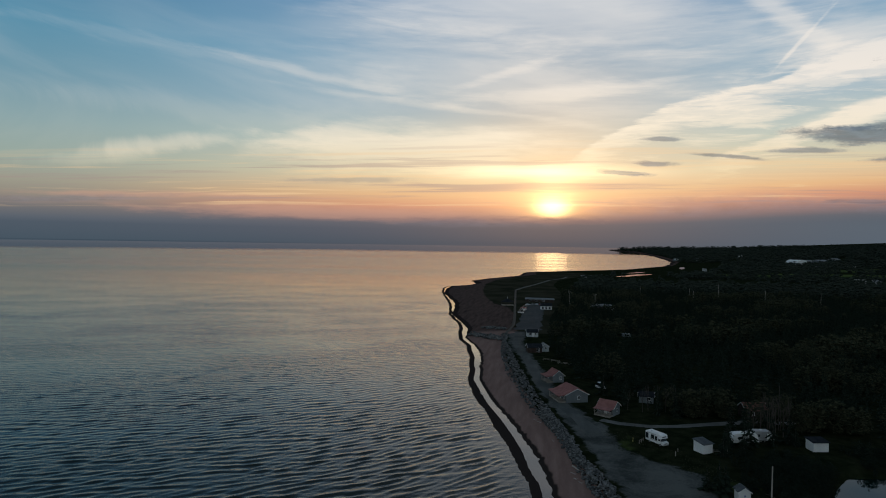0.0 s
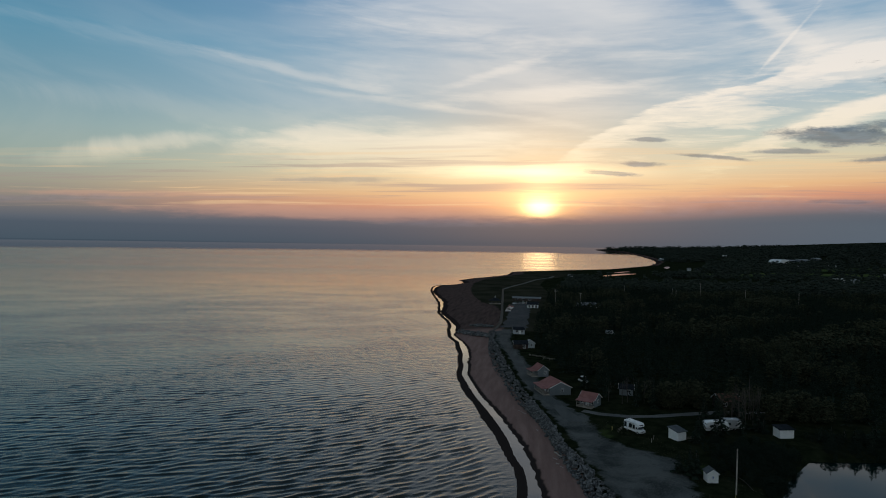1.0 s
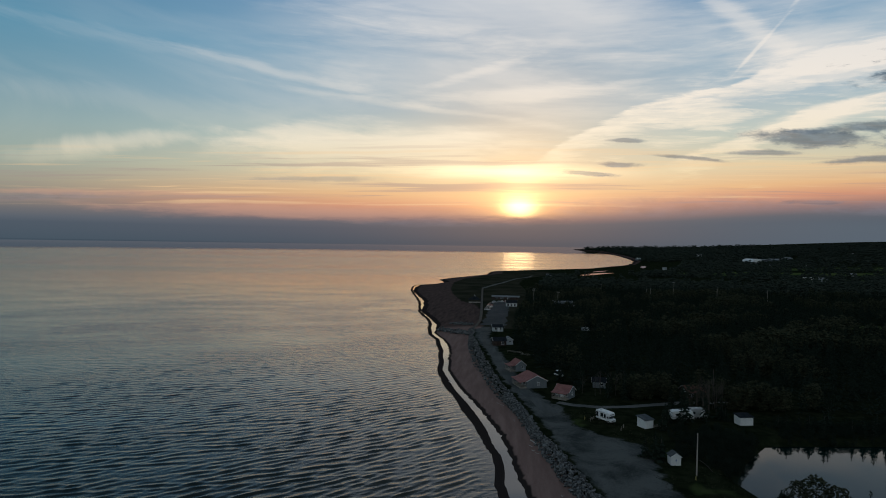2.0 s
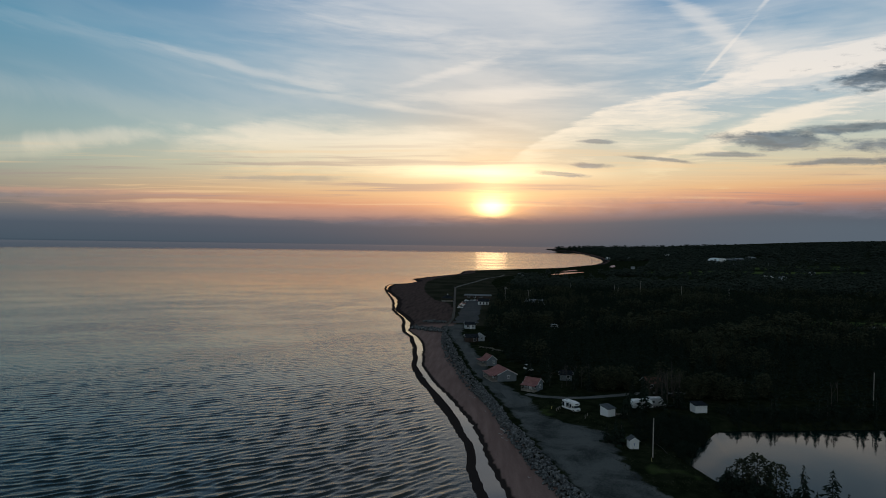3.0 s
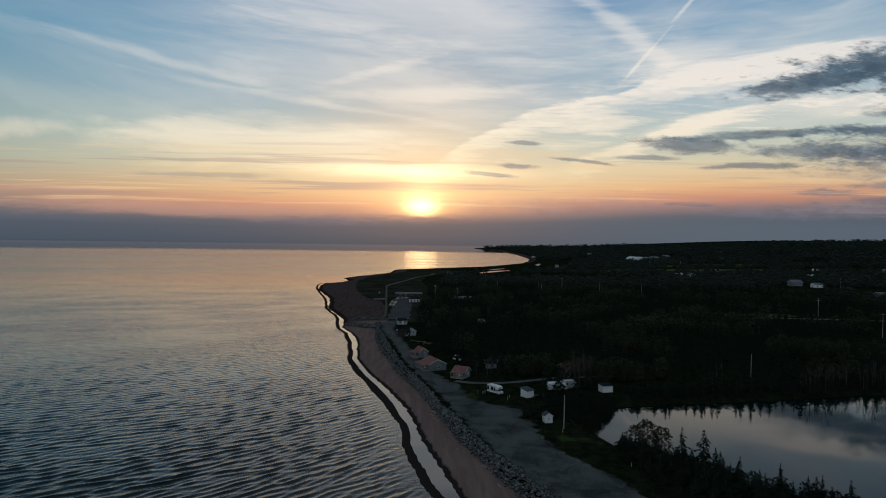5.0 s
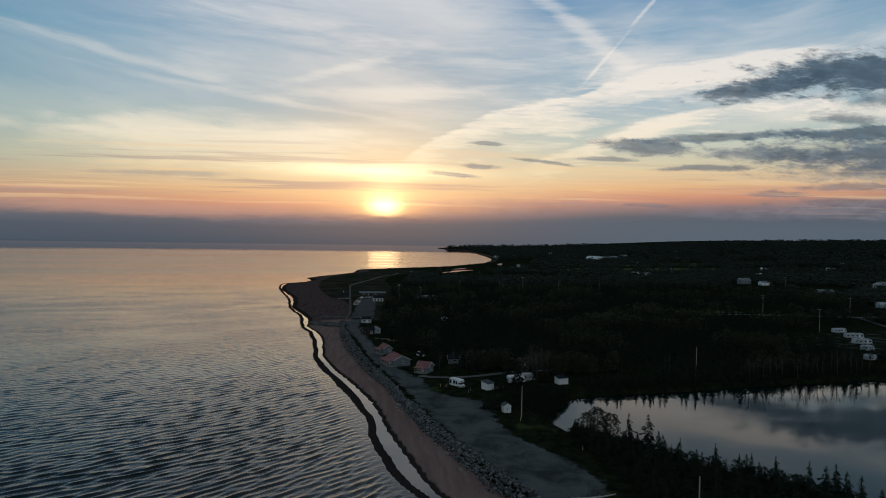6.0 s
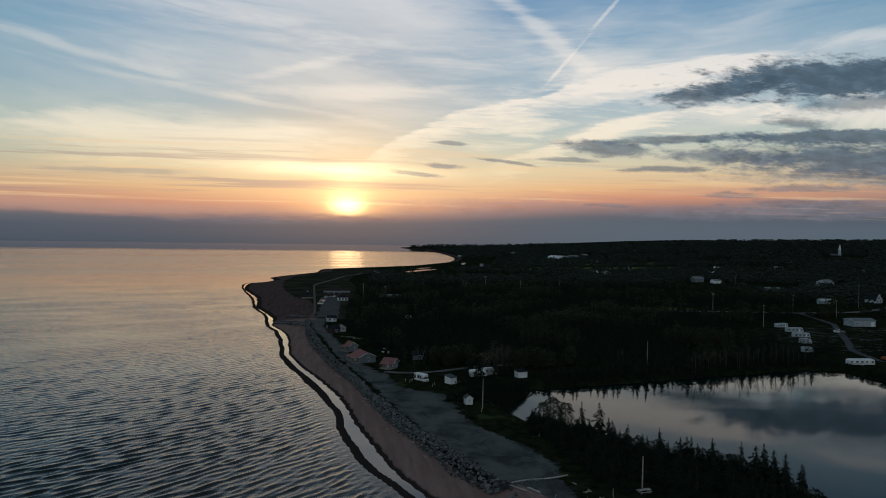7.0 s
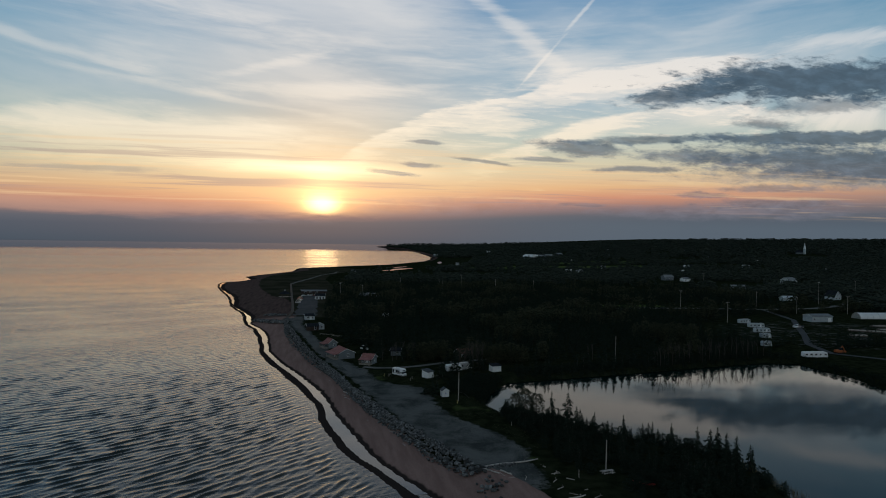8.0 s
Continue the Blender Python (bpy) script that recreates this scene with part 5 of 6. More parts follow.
def motorhome(x, y, turn):
    ob = root("motorhome", x, y, float(height(x, y)) + 0.02, turn, "white cab-over motorhome with brown stripes, parked on gravel", "motorhome")
    body = prism([(-3.5, 0.55), (1.55, 0.55), (1.55, 2.0), (2.75, 2.0), (2.95, 2.25), (2.75, 2.85), (2.3, 3.05), (-3.4, 3.05), (-3.5, 2.9)], -1.18, 1.18)
    bmesh.ops.bevel(body, geom=[e for e in body.edges if e.calc_length() > 1.5], offset=0.07, segments=2, affect="EDGES")
    part("body", body, MAT["white_flat"], ob)
    part("cab", prism([(1.5, 0.5), (3.55, 0.5), (3.6, 1.05), (3.4, 1.2), (2.75, 1.3), (2.2, 2.02), (1.5, 2.02)], -1.0, 1.0), MAT["white_flat"], ob)
    part("windscreen", prism([(2.78, 1.32), (2.82, 1.34), (2.28, 2.0), (2.22, 2.0)], -0.9, 0.9), MAT["glass"], ob)
    part("cab_over_window", boxes((2.86, 2.91, -0.75, 0.75, 2.3, 2.62)), MAT["glass"], ob)
    for s in (-1, 1):
        part("cab_window", prism([(1.65, 1.35), (2.6, 1.35), (2.15, 1.92), (1.65, 1.92)], s * 1.0 - 0.012, s * 1.0 + 0.012), MAT["glass"], ob)
        for x0, x1, z0, z1 in ((-3.3, -2.25, 1.2, 2.55), (-1.2, 0.15, 1.45, 2.5), (0.45, 1.4, 1.35, 2.45)):
            part("side_window", boxes((x0, x1, s * 1.18 - 0.015, s * 1.18 + 0.015, z0, z1)), MAT["glass"], ob)
        for z0 in (1.12, 1.3):
            part("stripe", boxes((-3.45, 1.5, s * 1.18 - 0.008, s * 1.18 + 0.008, z0, z0 + 0.1)), MAT["stripe"], ob)
        part("headlight", boxes((3.55, 3.62, s * 0.72 - 0.14, s * 0.72 + 0.14, 0.78, 0.98)), MAT["steel"], ob)
        for wx in (2.5, -1.9):
            wheel(ob, wx, s * 0.98)
    part("entry_door", boxes((-2.05, -1.45, -1.21, -1.17, 0.65, 2.5)), MAT["white_flat"], ob)
    part("bumper", boxes((3.5, 3.72, -1.0, 1.0, 0.45, 0.65), bevel=0.03), MAT["steel"], ob)
    part("grille", boxes((3.56, 3.6, -0.5, 0.5, 0.72, 0.98)), MAT["dark_paint"], ob)
    part("air_conditioner", boxes((-0.6, 0.3, -0.35, 0.35, 3.04, 3.3), bevel=0.06), MAT["white_flat"], ob)
    part("roof_vent", boxes((-2.5, -2.1, -0.2, 0.2, 3.04, 3.15), bevel=0.03), MAT["steel"], ob)
    part("awning", rod(bmesh.new(), (-2.8, -1.26, 2.75), (0.9, -1.26, 2.75), 0.08), MAT["steel"], ob)
    part("ladder", boxes((-3.6, -3.56, 0.5, 0.54, 0.9, 3.1), (-3.6, -3.56, 0.9, 0.94, 0.9, 3.1), *[(-3.6, -3.56, 0.5, 0.94, z, z + 0.04) for z in (1.1, 1.5, 1.9, 2.3, 2.7)]), MAT["steel"], ob)
    return ob


def caravan(name, x, y, turn, long=7.0, label="white caravan with dark windows", mat="white_flat", z=None, tall=2.9):
    ob = root(name, x, y, (float(height(x, y)) + 0.02) if z is None else z, turn, label, "caravan")
    h = long / 2
    body = prism([(-h, 0.6), (h, 0.6), (h, 1.2), (h - 0.35, tall - 0.25), (h - 0.7, tall), (-h + 0.5, tall), (-h, tall - 0.4)], -1.2, 1.2)
    bmesh.ops.bevel(body, geom=[e for e in body.edges if e.calc_length() > 2.3], offset=0.06, segments=2, affect="EDGES")
    part("body", body, MAT[mat], ob)
    for s in (-1, 1):
        k = max(int(long / 2.2), 2)
        for i in range(k):
            c = -h + (i + 0.5) * long / k
            part("window", boxes((c - 0.5, c + 0.5, s * 1.2 - 0.02, s * 1.2 + 0.02, 1.5, 2.15)), MAT["glass"], ob)
        part("stripe", boxes((-h + 0.1, h - 0.1, s * 1.2 - 0.012, s * 1.2 + 0.012, 1.05, 1.2)), MAT["silver"], ob)
        for wx in (-0.45, 0.45):
            wheel(ob, wx, s * 1.0, 0.34, 0.22)
    part("door", boxes((h * 0.5 - 0.35, h * 0.5 + 0.35, -1.235, -1.195, 0.7, 2.4)), MAT["white_flat"], ob)
    part("hitch", boxes((h, h + 1.1, -0.06, 0.06, 0.5, 0.62), (-h * 0.6, h, -0.9, -0.8, 0.48, 0.6), (-h * 0.6, h, 0.8, 0.9, 0.48, 0.6)), MAT["steel"], ob)
    part("jack", rod(bmesh.new(), (h + 0.9, 0, 0), (h + 0.9, 0, 0.62), 0.05), MAT["steel"], ob)
    part("roof_vent", boxes((-0.3, 0.3, -0.3, 0.3, tall - 0.01, tall + 0.16), bevel=0.03), MAT["white_flat"], ob)
    return ob


def car(x, y, turn, mat, label, tall=1.5):
    ob = root("parked_car", x, y, float(height(x, y)) + 0.08, turn, label, "car", "cars at the shore")
    body = prism([(-2.2, 0.35), (2.2, 0.35), (2.25, 0.7), (2.0, 0.88), (1.05, 0.95), (-1.9, 0.98), (-2.25, 0.8)], -0.88, 0.88)
    bmesh.ops.bevel(body, geom=[e for e in body.edges if e.calc_length() > 1.5], offset=0.06, segments=2, affect="EDGES")
    part("body", body, MAT[mat], ob)
    part("cabin", prism([(-1.85, 0.95), (1.0, 0.93), (0.35, tall - 0.06), (-1.35, tall - 0.06)], -0.78, 0.78), MAT["glass"], ob)
    part("roof", boxes((-1.4, 0.4, -0.74, 0.74, tall - 0.08, tall), bevel=0.03), MAT[mat], ob)
    for s in (-1, 1):
        part("headlight", boxes((2.16, 2.26, s * 0.62 - 0.15, s * 0.62 + 0.15, 0.66, 0.8)), MAT["steel"], ob)
        for wx in (-1.35, 1.35):
            wheel(ob, wx, s * 0.8, 0.33, 0.2)
    return ob


motorhome(23.4, 158.6, -54).scale = (0.82, 0.95, 0.95)
caravan("caravan", 45.4, 163.6, 15, 6.6, "white caravan half hidden behind spruces")
caravan("caravan", 37, 340, 20, 3.8, "small white caravan in a clearing of the wood", "worn_white", tall=2.4)
caravan("caravan", 50.4, 166.6, 10, 5.2, "grey-white caravan beside bare trees", "silver")
car(14.0, 215.6, -60, "white_flat", "white van-like car parked behind the cottages", 2.1)
for x, y, turn, mat, label in [(-24.5, 448, 4, "dark_paint", "dark car in the parking lot"), (-24.5, 455, 3, "silver", "silver car in the parking lot"), (-24, 463, 2, "white_flat", "white car in the parking lot"), (-22, 497, 60, "white_flat", "white car at the lot's far edge"),
                               (-18, 500, 75, "silver", "silver car at the lot's far edge"), (-12, 503, 80, "red_paint", "red car at the lot's far edge"), (-24.8, 440, 5, "white_flat", "white car in the parking lot"), (-24.2, 472, 2, "red_paint", "red car in the parking lot"), (-23.6, 481, 4, "dark_paint", "dark car in the parking lot"), (-15, 502, 78, "white_flat", "white car at the lot's far edge"), (-9, 505, 82, "dark_paint", "dark car at the lot's far edge")]:
    car(x, y, turn, mat, label)


# ---------------------------------------------------------------- poles, logs, rocks, small things
def utility_pole(x, y, tall, label, arms=0, group="utility poles", z=None, thick=0.16, wood="pole"):
    ob = root("utility_pole", x, y, (float(height(x, y)) - 0.3) if z is None else z, rng.uniform(-20, 20), label, "pole", group)
    part("pole", rod(bmesh.new(), (0, 0, 0), (0.08, 0, tall + 0.3), thick, thick * 0.7, 9), MAT[wood], ob)
    for i in range(arms):
        zz = tall - 0.3 - i * 1.1
        part("cross_arm", boxes((-1.2, 1.3, -0.07, 0.07, zz, zz + 0.14)), MAT["pole"], ob)
        for k in (-1.1, -0.4, 0.5, 1.2):
            part("insulator", rod(bmesh.new(), (k, 0, zz + 0.14), (k, 0, zz + 0.34), 0.05, 0.03, 6), MAT["white_flat"], ob)
    return ob


utility_pole(37.56, 120.07, 9.3, "bare pale wooden pole beside the gravel lot")
utility_pole(57.7, 57.2, 6.6, "bare pale pole above a slatted wooden stand")
utility_pole(58.5, 178.0, 12.5, "tall thin grey mast among bare trees", thick=0.09, wood="bare")
utility_pole(122, 178, 10.5, "pale pole on the pond's far bank")
for x, y, h, arms in [(10.5, 470, 15, 2), (30, 480, 12, 1), (116, 560, 13, 0), (118.5, 556, 11, 0), (140, 560, 17, 1), (178, 560, 13, 0), (213, 538, 13, 0), (78, 585, 12, 0), (347, 371, 14, 1), (352, 333, 13, 1), (436, 402, 20, 1), (524, 450, 18, 1), (395, 330, 14, 1), (290, 390, 14, 2), (470, 620, 16, 1), (262, 292, 14, 1)]:
    utility_pole(x, y, h, "weathered utility pole standing over the trees", arms, thick=0.15)

stand = root("slatted_stand", 56.8, 54.6, float(height(56.8, 54.6)), 8, "pale slatted wooden picnic table beside a pole", "picnic table")
for i in range(5):
    part("slat", boxes((-1.4, 1.4, -0.45 + i * 0.18, -0.30 + i * 0.18, 0.72, 0.77)), MAT["drift"], stand)
for s in (-1, 1):
    part("seat", boxes((-1.4, 1.4, s * 0.75 - 0.14, s * 0.75 + 0.14, 0.42, 0.47)), MAT["drift"], stand)
    part("trestle", boxes((s * 1.0 - 0.05, s * 1.0 + 0.05, -0.85, 0.85, 0.34, 0.42), (s * 1.0 - 0.05, s * 1.0 + 0.05, -0.5, -0.4, 0, 0.72), (s * 1.0 - 0.05, s * 1.0 + 0.05, 0.4, 0.5, 0, 0.72)), MAT["drift"], stand)


def log(x, y, turn, long, r, label, tilt=0.0, lift=0.0):
    """A driftwood trunk with a slight bow and broken branch stubs."""
    bm = bmesh.new()
    k = 7
    p = [Vector(((i / k - 0.5) * long, 0.05 * long * math.sin(i * 0.9) * 0.5, r * 0.7)) for i in range(k + 1)]
    for i in range(k):
        rod(bm, p[i], p[i + 1] + (p[i + 1] - p[i]) * 0.04, r * (1 - 0.4 * i / k), r * (1 - 0.4 * (i + 1) / k), 8)
    rod(bm, p[5], p[5] + Vector((0.5, 0.35, 0.3)), r * 0.4, r * 0.15, 6)
    rod(bm, p[3], p[3] + Vector((0.4, -0.3, 0.25)), r * 0.35, r * 0.1, 6)
    ob = part("driftwood_log", bm, MAT["drift"])
    ob.matrix_basis = pose(x, y, float(height(x, y)) + lift, 0, tilt, turn)
    return tagged(ob, label, "log", "driftwood")


log(14.2, 92.6, -55, 2.6, 0.14, "pale driftwood log on the sand by the rocks")
log(2.6, 139.5, -60, 3.4, 0.18, "pale driftwood log leaning on the rocks")
log(37.5, 64.0, 12, 14, 0.22, "long pale driftwood trunk at the lot's end")
log(31.5, 60.0, -48, 4.2, 0.2, "short pale driftwood log on the shingle")
log(34.5, 58.6, -55, 3.2, 0.22, "broken pale driftwood log on the shingle")
log(44.2, 43.5, 18, 5.5, 0.2, "pale driftwood log on bare ground")
log(-27, 208, -65, 3.0, 0.15, "small driftwood log on the beach")
for i in range(14):
    x, y = rng.uniform(31, 50), rng.uniform(42, 61)
    log(x, y, rng.uniform(0, 180), rng.uniform(0.8, 2.4), rng.uniform(0.05, 0.12), "small bleached driftwood stick on dark shingle")
for i in range(9):
    y = rng.uniform(75, 180)
    log(float(np.interp(y, FOOT_Y, FOOT_X)) - rng.uniform(0.5, 2.5), y, rng.uniform(-80, -40), rng.uniform(0.8, 2.0), rng.uniform(0.05, 0.1), "small bleached driftwood stick at the foot of the rocks")
for x, y, h, mat, label in [(17.6, 159.2, 1.0, "yellow", "short yellow marker post in the grass"), (26.3, 150.2, 1.2, "drift", "short white marker post by the lot"), (27.4, 153.2, 1.0, "drift", "short white marker post by the lot"), (46.5, 92, 1.0, "drift", "short white marker post in the grass"), (48, 103, 1.0, "drift", "short white marker post in the grass"),
                            (49.5, 53.5, 1.8, "drift", "thin pale post at the wood's edge"), (36.6, 117.2, 0.9, "yellow", "short yellow post at the pole's foot")]:
    ob = part("marker_post", rod(bmesh.new(), (0, 0, -0.2), (0, 0, h), 0.07, 0.05, 7), MAT[mat])
    ob.matrix_basis = pose(x, y, float(height(x, y)))
    tagged(ob, label, "post", "marker posts")

for x, y, turn, long in [(37.5, 154.5, 10, 3.4), (19.6, 158.8, 60, 2.6), (-3, 262, -28, 8.0), (2.5, 256, -20, 6.0)]:
    fence = root("rail_fence", x, y, float(height(x, y)), turn, "short weathered rail fence", "fence")
    for s in (-1, 0, 1):
        part("post", boxes((s * long / 2 - 0.05, s * long / 2 + 0.05, -0.05, 0.05, -0.2, 0.95)), MAT["wood"], fence)
    for z in (0.45, 0.8):
        part("rail", boxes((-long / 2, long / 2, -0.03, 0.03, z, z + 0.09)), MAT["wood"], fence)

# boardwalk with low rails from the beach to the dunes
walkway = root("boardwalk", -27, 351, float(height(-27, 351)), 0, "pale weathered boardwalk with post rails over the dunes", "boardwalk")
line = [(-29, 333), (-27, 351), (-26, 374), (-28, 420), (-31, 471), (-35, 545), (-38, 599), (-41, 656)]
for (ax, ay), (bx, by) in zip(line, line[1:]):
    a, b = Vector((ax, ay, 0)), Vector((bx, by, 0))
    run, d = (b - a).length, (b - a).normalized()
    za, zb = float(height(ax, ay)) + 0.45, float(height(bx, by)) + 0.45
    m = Matrix.Translation((-27, 351, walkway.location.z)).inverted() @ Matrix.Translation((ax, ay, za)) @ pose(0, 0, 0, 0, 0, math.degrees(math.atan2(d.y, d.x))) @ pose(0, 0, 0, 0, -math.degrees(math.atan2(zb - za, run)), 0)
    deck = part("deck", boxes((0, run + 0.5, -0.85, 0.85, -0.08, 0.0)), MAT["board"], walkway)
    deck.matrix_basis = m
    for s in (-1, 1):
        r = part("rail", boxes((0, run, s * 0.85 - 0.05, s * 0.85 + 0.05, 0.95, 1.05)), MAT["board"], walkway)
        r.matrix_basis = m
        for i in range(int(run / 6) + 1):
            p = part("post", boxes((i * 6.0, i * 6.0 + 0.12, s * 0.85 - 0.06, s * 0.85 + 0.06, -0.6, 1.0)), MAT["board"], walkway)
            p.matrix_basis = m


# village and work yard beyond the pond
house("long_barn", 333, 292.5, -4, 15.5, 9, 4.0, 1.2, "worn_white", "grey_roof", "long bluish-white barn at the work yard", "x", [("S", -6, 1.5, 1.2, 1.0)], [("S", 5.5, 0.1, 2.4, 2.8)], category="barn")
caravan("long_caravan", 218.2, 171.2, -6, 11.6, "long white caravan on the pond's bank", z=float(height(218.2, 171.2)))
for x, y, turn, long in [(270, 286, 10, 9), (263, 266, -8, 10), (251, 246, -6, 9.5), (237, 226, 0, 6), (217.5, 201.5, 4, 5)]:
    caravan("caravan", x, y, turn, long, "white caravan among others by the yard", "worn_white", tall=3.0)
house("white_bungalow", 433, 434, -6, 15, 7, 3.0, 1.6, "worn_white", "worn_white", "long white bungalow above the road", "x", [("S", -4, 1, 1.6, 1.2), ("S", 2, 1, 1.6, 1.2)])
house("gabled_house", 490, 442, 12, 10, 10, 3.4, 5.4, "worn_white", "dark_roof", "steep-gabled house with pale gable boards", "y", [("S", -2, 1, 1.6, 1.3), ("S", 2, 1, 1.6, 1.3), ("S", 0, 4.2, 1.4, 1.3)])
house("white_house", 608, 636, 24, 22, 12, 6.0, 3.4, "worn_white", "grey_roof", "large white two-storey house with a grey roof", "x", [("S", -6, 1, 1.6, 1.6), ("S", 0, 1, 1.6, 1.6), ("S", 6, 1, 1.6, 1.6), ("S", -6, 4, 1.6, 1.4), ("S", 6, 4, 1.6, 1.4), ("E", 0, 1, 1.6, 1.6)], chimney=True)
house("village_house", 478, 566, -8, 16, 9, 3.2, 2.2, "grey_wall", "grey_roof", "grey village house among trees", "x", [("S", -4, 1, 1.5, 1.2), ("S", 4, 1, 1.5, 1.2)])
house("village_house", 487, 730, 6, 15, 9, 5.0, 3, "grey_wall", "grey_roof", "pale grey two-storey village house", "x", [("S", -4.5, 1, 1.6, 1.5), ("S", 0, 1, 1.6, 1.5), ("S", 4.5, 1, 1.6, 1.5), ("S", 0, 3.4, 1.6, 1.3)])
house("village_house", 500, 706, 6, 12, 8, 3.5, 2, "white", "grey_roof", "small white village house", "x", [("S", -2, 1, 1.6, 1.5)])

tunnel = root("plastic_tunnel", 402, 302, float(height(402, 302)), -6, "long white rounded plastic tunnel", "tunnel")
arc = [(4.5 * math.cos(radians(a)), 4.2 * math.sin(radians(a))) for a in range(0, 181, 15)]
cover = prism(arc, -25, 25, "x")
part("cover", cover, MAT["white_flat"], tunnel)
for i in range(11):
    x = -25 + i * 5
    part("hoop", prism([(k * 1.01, z * 1.01) for k, z in arc], x - 0.08, x + 0.08, "x"), MAT["steel"], tunnel)

arena = root("domed_arena", 681, 1864, float(height(681, 1864)) - 1, 22, "large white domed arena beyond fields", "arena")
arc = [(19 * math.cos(radians(a)), 14 * math.sin(radians(a)) ** 0.8) for a in range(0, 181, 12)]
part("dome", prism(arc, -22, 22, "y"), MAT["white_flat"], arena)
for s in (-1, 1):
    part("end_wall", prism([(k * 1.02, z * 1.02) for k, z in arc], s * 21.5 - 0.6, s * 21.5 + 0.6, "y"), MAT["white_flat"], arena)
for x, y, w, h, mat in [(780, 1950, 44, 6, "grey_wall"), (822, 1970, 20, 9, "grey_wall"), (742, 1945, 18, 5, "grey_wall")]:
    house("school_block", x, y, 20, w, 22, h, 3, mat, "grey_roof", "pale institutional block beside the arena", "x", [("S", k * w / 5, 2, 5, 3) for k in (-2, -1, 0, 1, 2)], category="building")

church = root("church", 1518, 1616, float(height(1518, 1616)), 30, "white church with a tall pointed spire", "church")
part("tower", boxes((-3, 3, -3, 3, 0, 18)), MAT["worn_white"], church)
bm = bmesh.new()
bmesh.ops.create_cone(bm, cap_ends=True, segments=8, radius1=3.9, radius2=0.15, depth=18, matrix=Matrix.Translation((0, 0, 27)))
part("spire", bm, MAT["white_flat"], church)
part("nave", prism([(-6, 0), (6, 0), (6, 6), (0, 11), (-6, 6)], 3, 24), MAT["grey_wall"], church)
part("nave_roof", prism([(-6.8, 5.5), (0, 11.3), (6.8, 5.5), (6.8, 6.1), (0, 11.9), (-6.8, 6.1)], 3.2, 24.6), MAT["dark_roof"], church)

# houses scattered over the slopes
for i, (x, y, w, mat) in enumerate([(857, 1040, 26, "white"), (768, 1098, 22, "white"), (745, 1085, 14, "white"), (1462, 2080, 50, "white"), (1385, 2060, 34, "white"), (415, 922, 26, "white"), (440, 930, 20, "white"), (385, 915, 16, "silver"), (1191, 2307, 40, "white"), (560, 1085, 18, "white"), (620, 1560, 30, "grey_wall"), (700, 1590, 26, "white"),
                                    (300, 1290, 13, "white"), (330, 1330, 11, "white"), (400, 2080, 40, "grey_wall"), (470, 2120, 34, "white"), (560, 2300, 44, "grey_wall"), (640, 2250, 30, "white"), (1700, 1640, 40, "white"), (1850, 1700, 40, "white"), (1050, 1250, 22, "white"), (1130, 1240, 20, "grey_wall"), (760, 620, 18, "white"), (700, 560, 16, "grey_wall"), (980, 1900, 26, "white"), (1240, 1700, 26, "white"), (620, 900, 16, "white"), (900, 880, 18, "white")]):
    w = w * 0.58
    house("hillside_house", x, y, (i * 37) % 40 - 10, w, w * 0.5, 3.0 + w * 0.06, 2 + w * 0.06, "grey_wall" if mat == "grey_wall" else "worn_white", ("grey_roof", "dark_roof", "white_flat")[i % 3], "distant pale house among trees on the slope", "x", [("S", -w * 0.25, 1.0, w * 0.1, 1.4), ("S", w * 0.22, 1.0, w * 0.1, 1.4)], group="houses on the slopes", z=float(height(x, y)) - 0.5)


# work yard: truck, timber stacks, tarpaulin, machinery
def truck(x, y, turn):
    ob = root("work_truck", x, y, float(height(x, y)), turn, "white work truck with a flat bed", "truck")
    part("cab", prism([(0.8, 0.7), (3.2, 0.7), (3.25, 1.5), (2.2, 1.7), (1.7, 2.6), (0.8, 2.6)], -1.1, 1.1), MAT["white_flat"], ob)
    part("windscreen", prism([(2.22, 1.7), (2.28, 1.72), (1.78, 2.5), (1.72, 2.5)], -0.95, 0.95), MAT["glass"], ob)
    part("bed", boxes((-4.2, 0.7, -1.2, 1.2, 0.9, 1.1), (-4.2, -4.1, -1.2, 1.2, 1.1, 1.6), (0.6, 0.7, -1.2, 1.2, 1.1, 2.2)), MAT["dark_paint"], ob)
    for s in (-1, 1):
        part("side_window", prism([(0.95, 1.7), (2.05, 1.7), (1.65, 2.45), (0.95, 2.45)], s * 1.1 - 0.015, s * 1.1 + 0.015), MAT["glass"], ob)
        for wx in (2.3, -2.4, -3.4):
            wheel(ob, wx, s * 0.95, 0.5, 0.3)


truck(290, 262, -170)
for x, y, turn, k in [(318, 246, -30, 7), (326, 240, -32, 6), (340, 246, -20, 8), (352, 228, -15, 9), (300, 228, -20, 6), (365, 214, -10, 8), (330, 215, -15, 7), (352, 262, -5, 8)]:
    pile = root("timber_stack", x, y, float(height(x, y)), turn, "dark stack of sawn timber in the yard", "timber stack", "timber stacks")
    for i in range(k):
        part("beam", boxes((-5, 5 - rng.uniform(0, 1.5), -2.2 + i * 0.6, -1.75 + i * 0.6, 0.0, 0.6), bevel=0.03), MAT["field_wood"], pile)
    for i in range(k - 2):
        part("beam", boxes((-4.5, 4.5, -1.6 + i * 0.6, -1.1 + i * 0.6, 0.6, 1.1)), MAT["field_wood" if i % 3 else "drift"], pile)
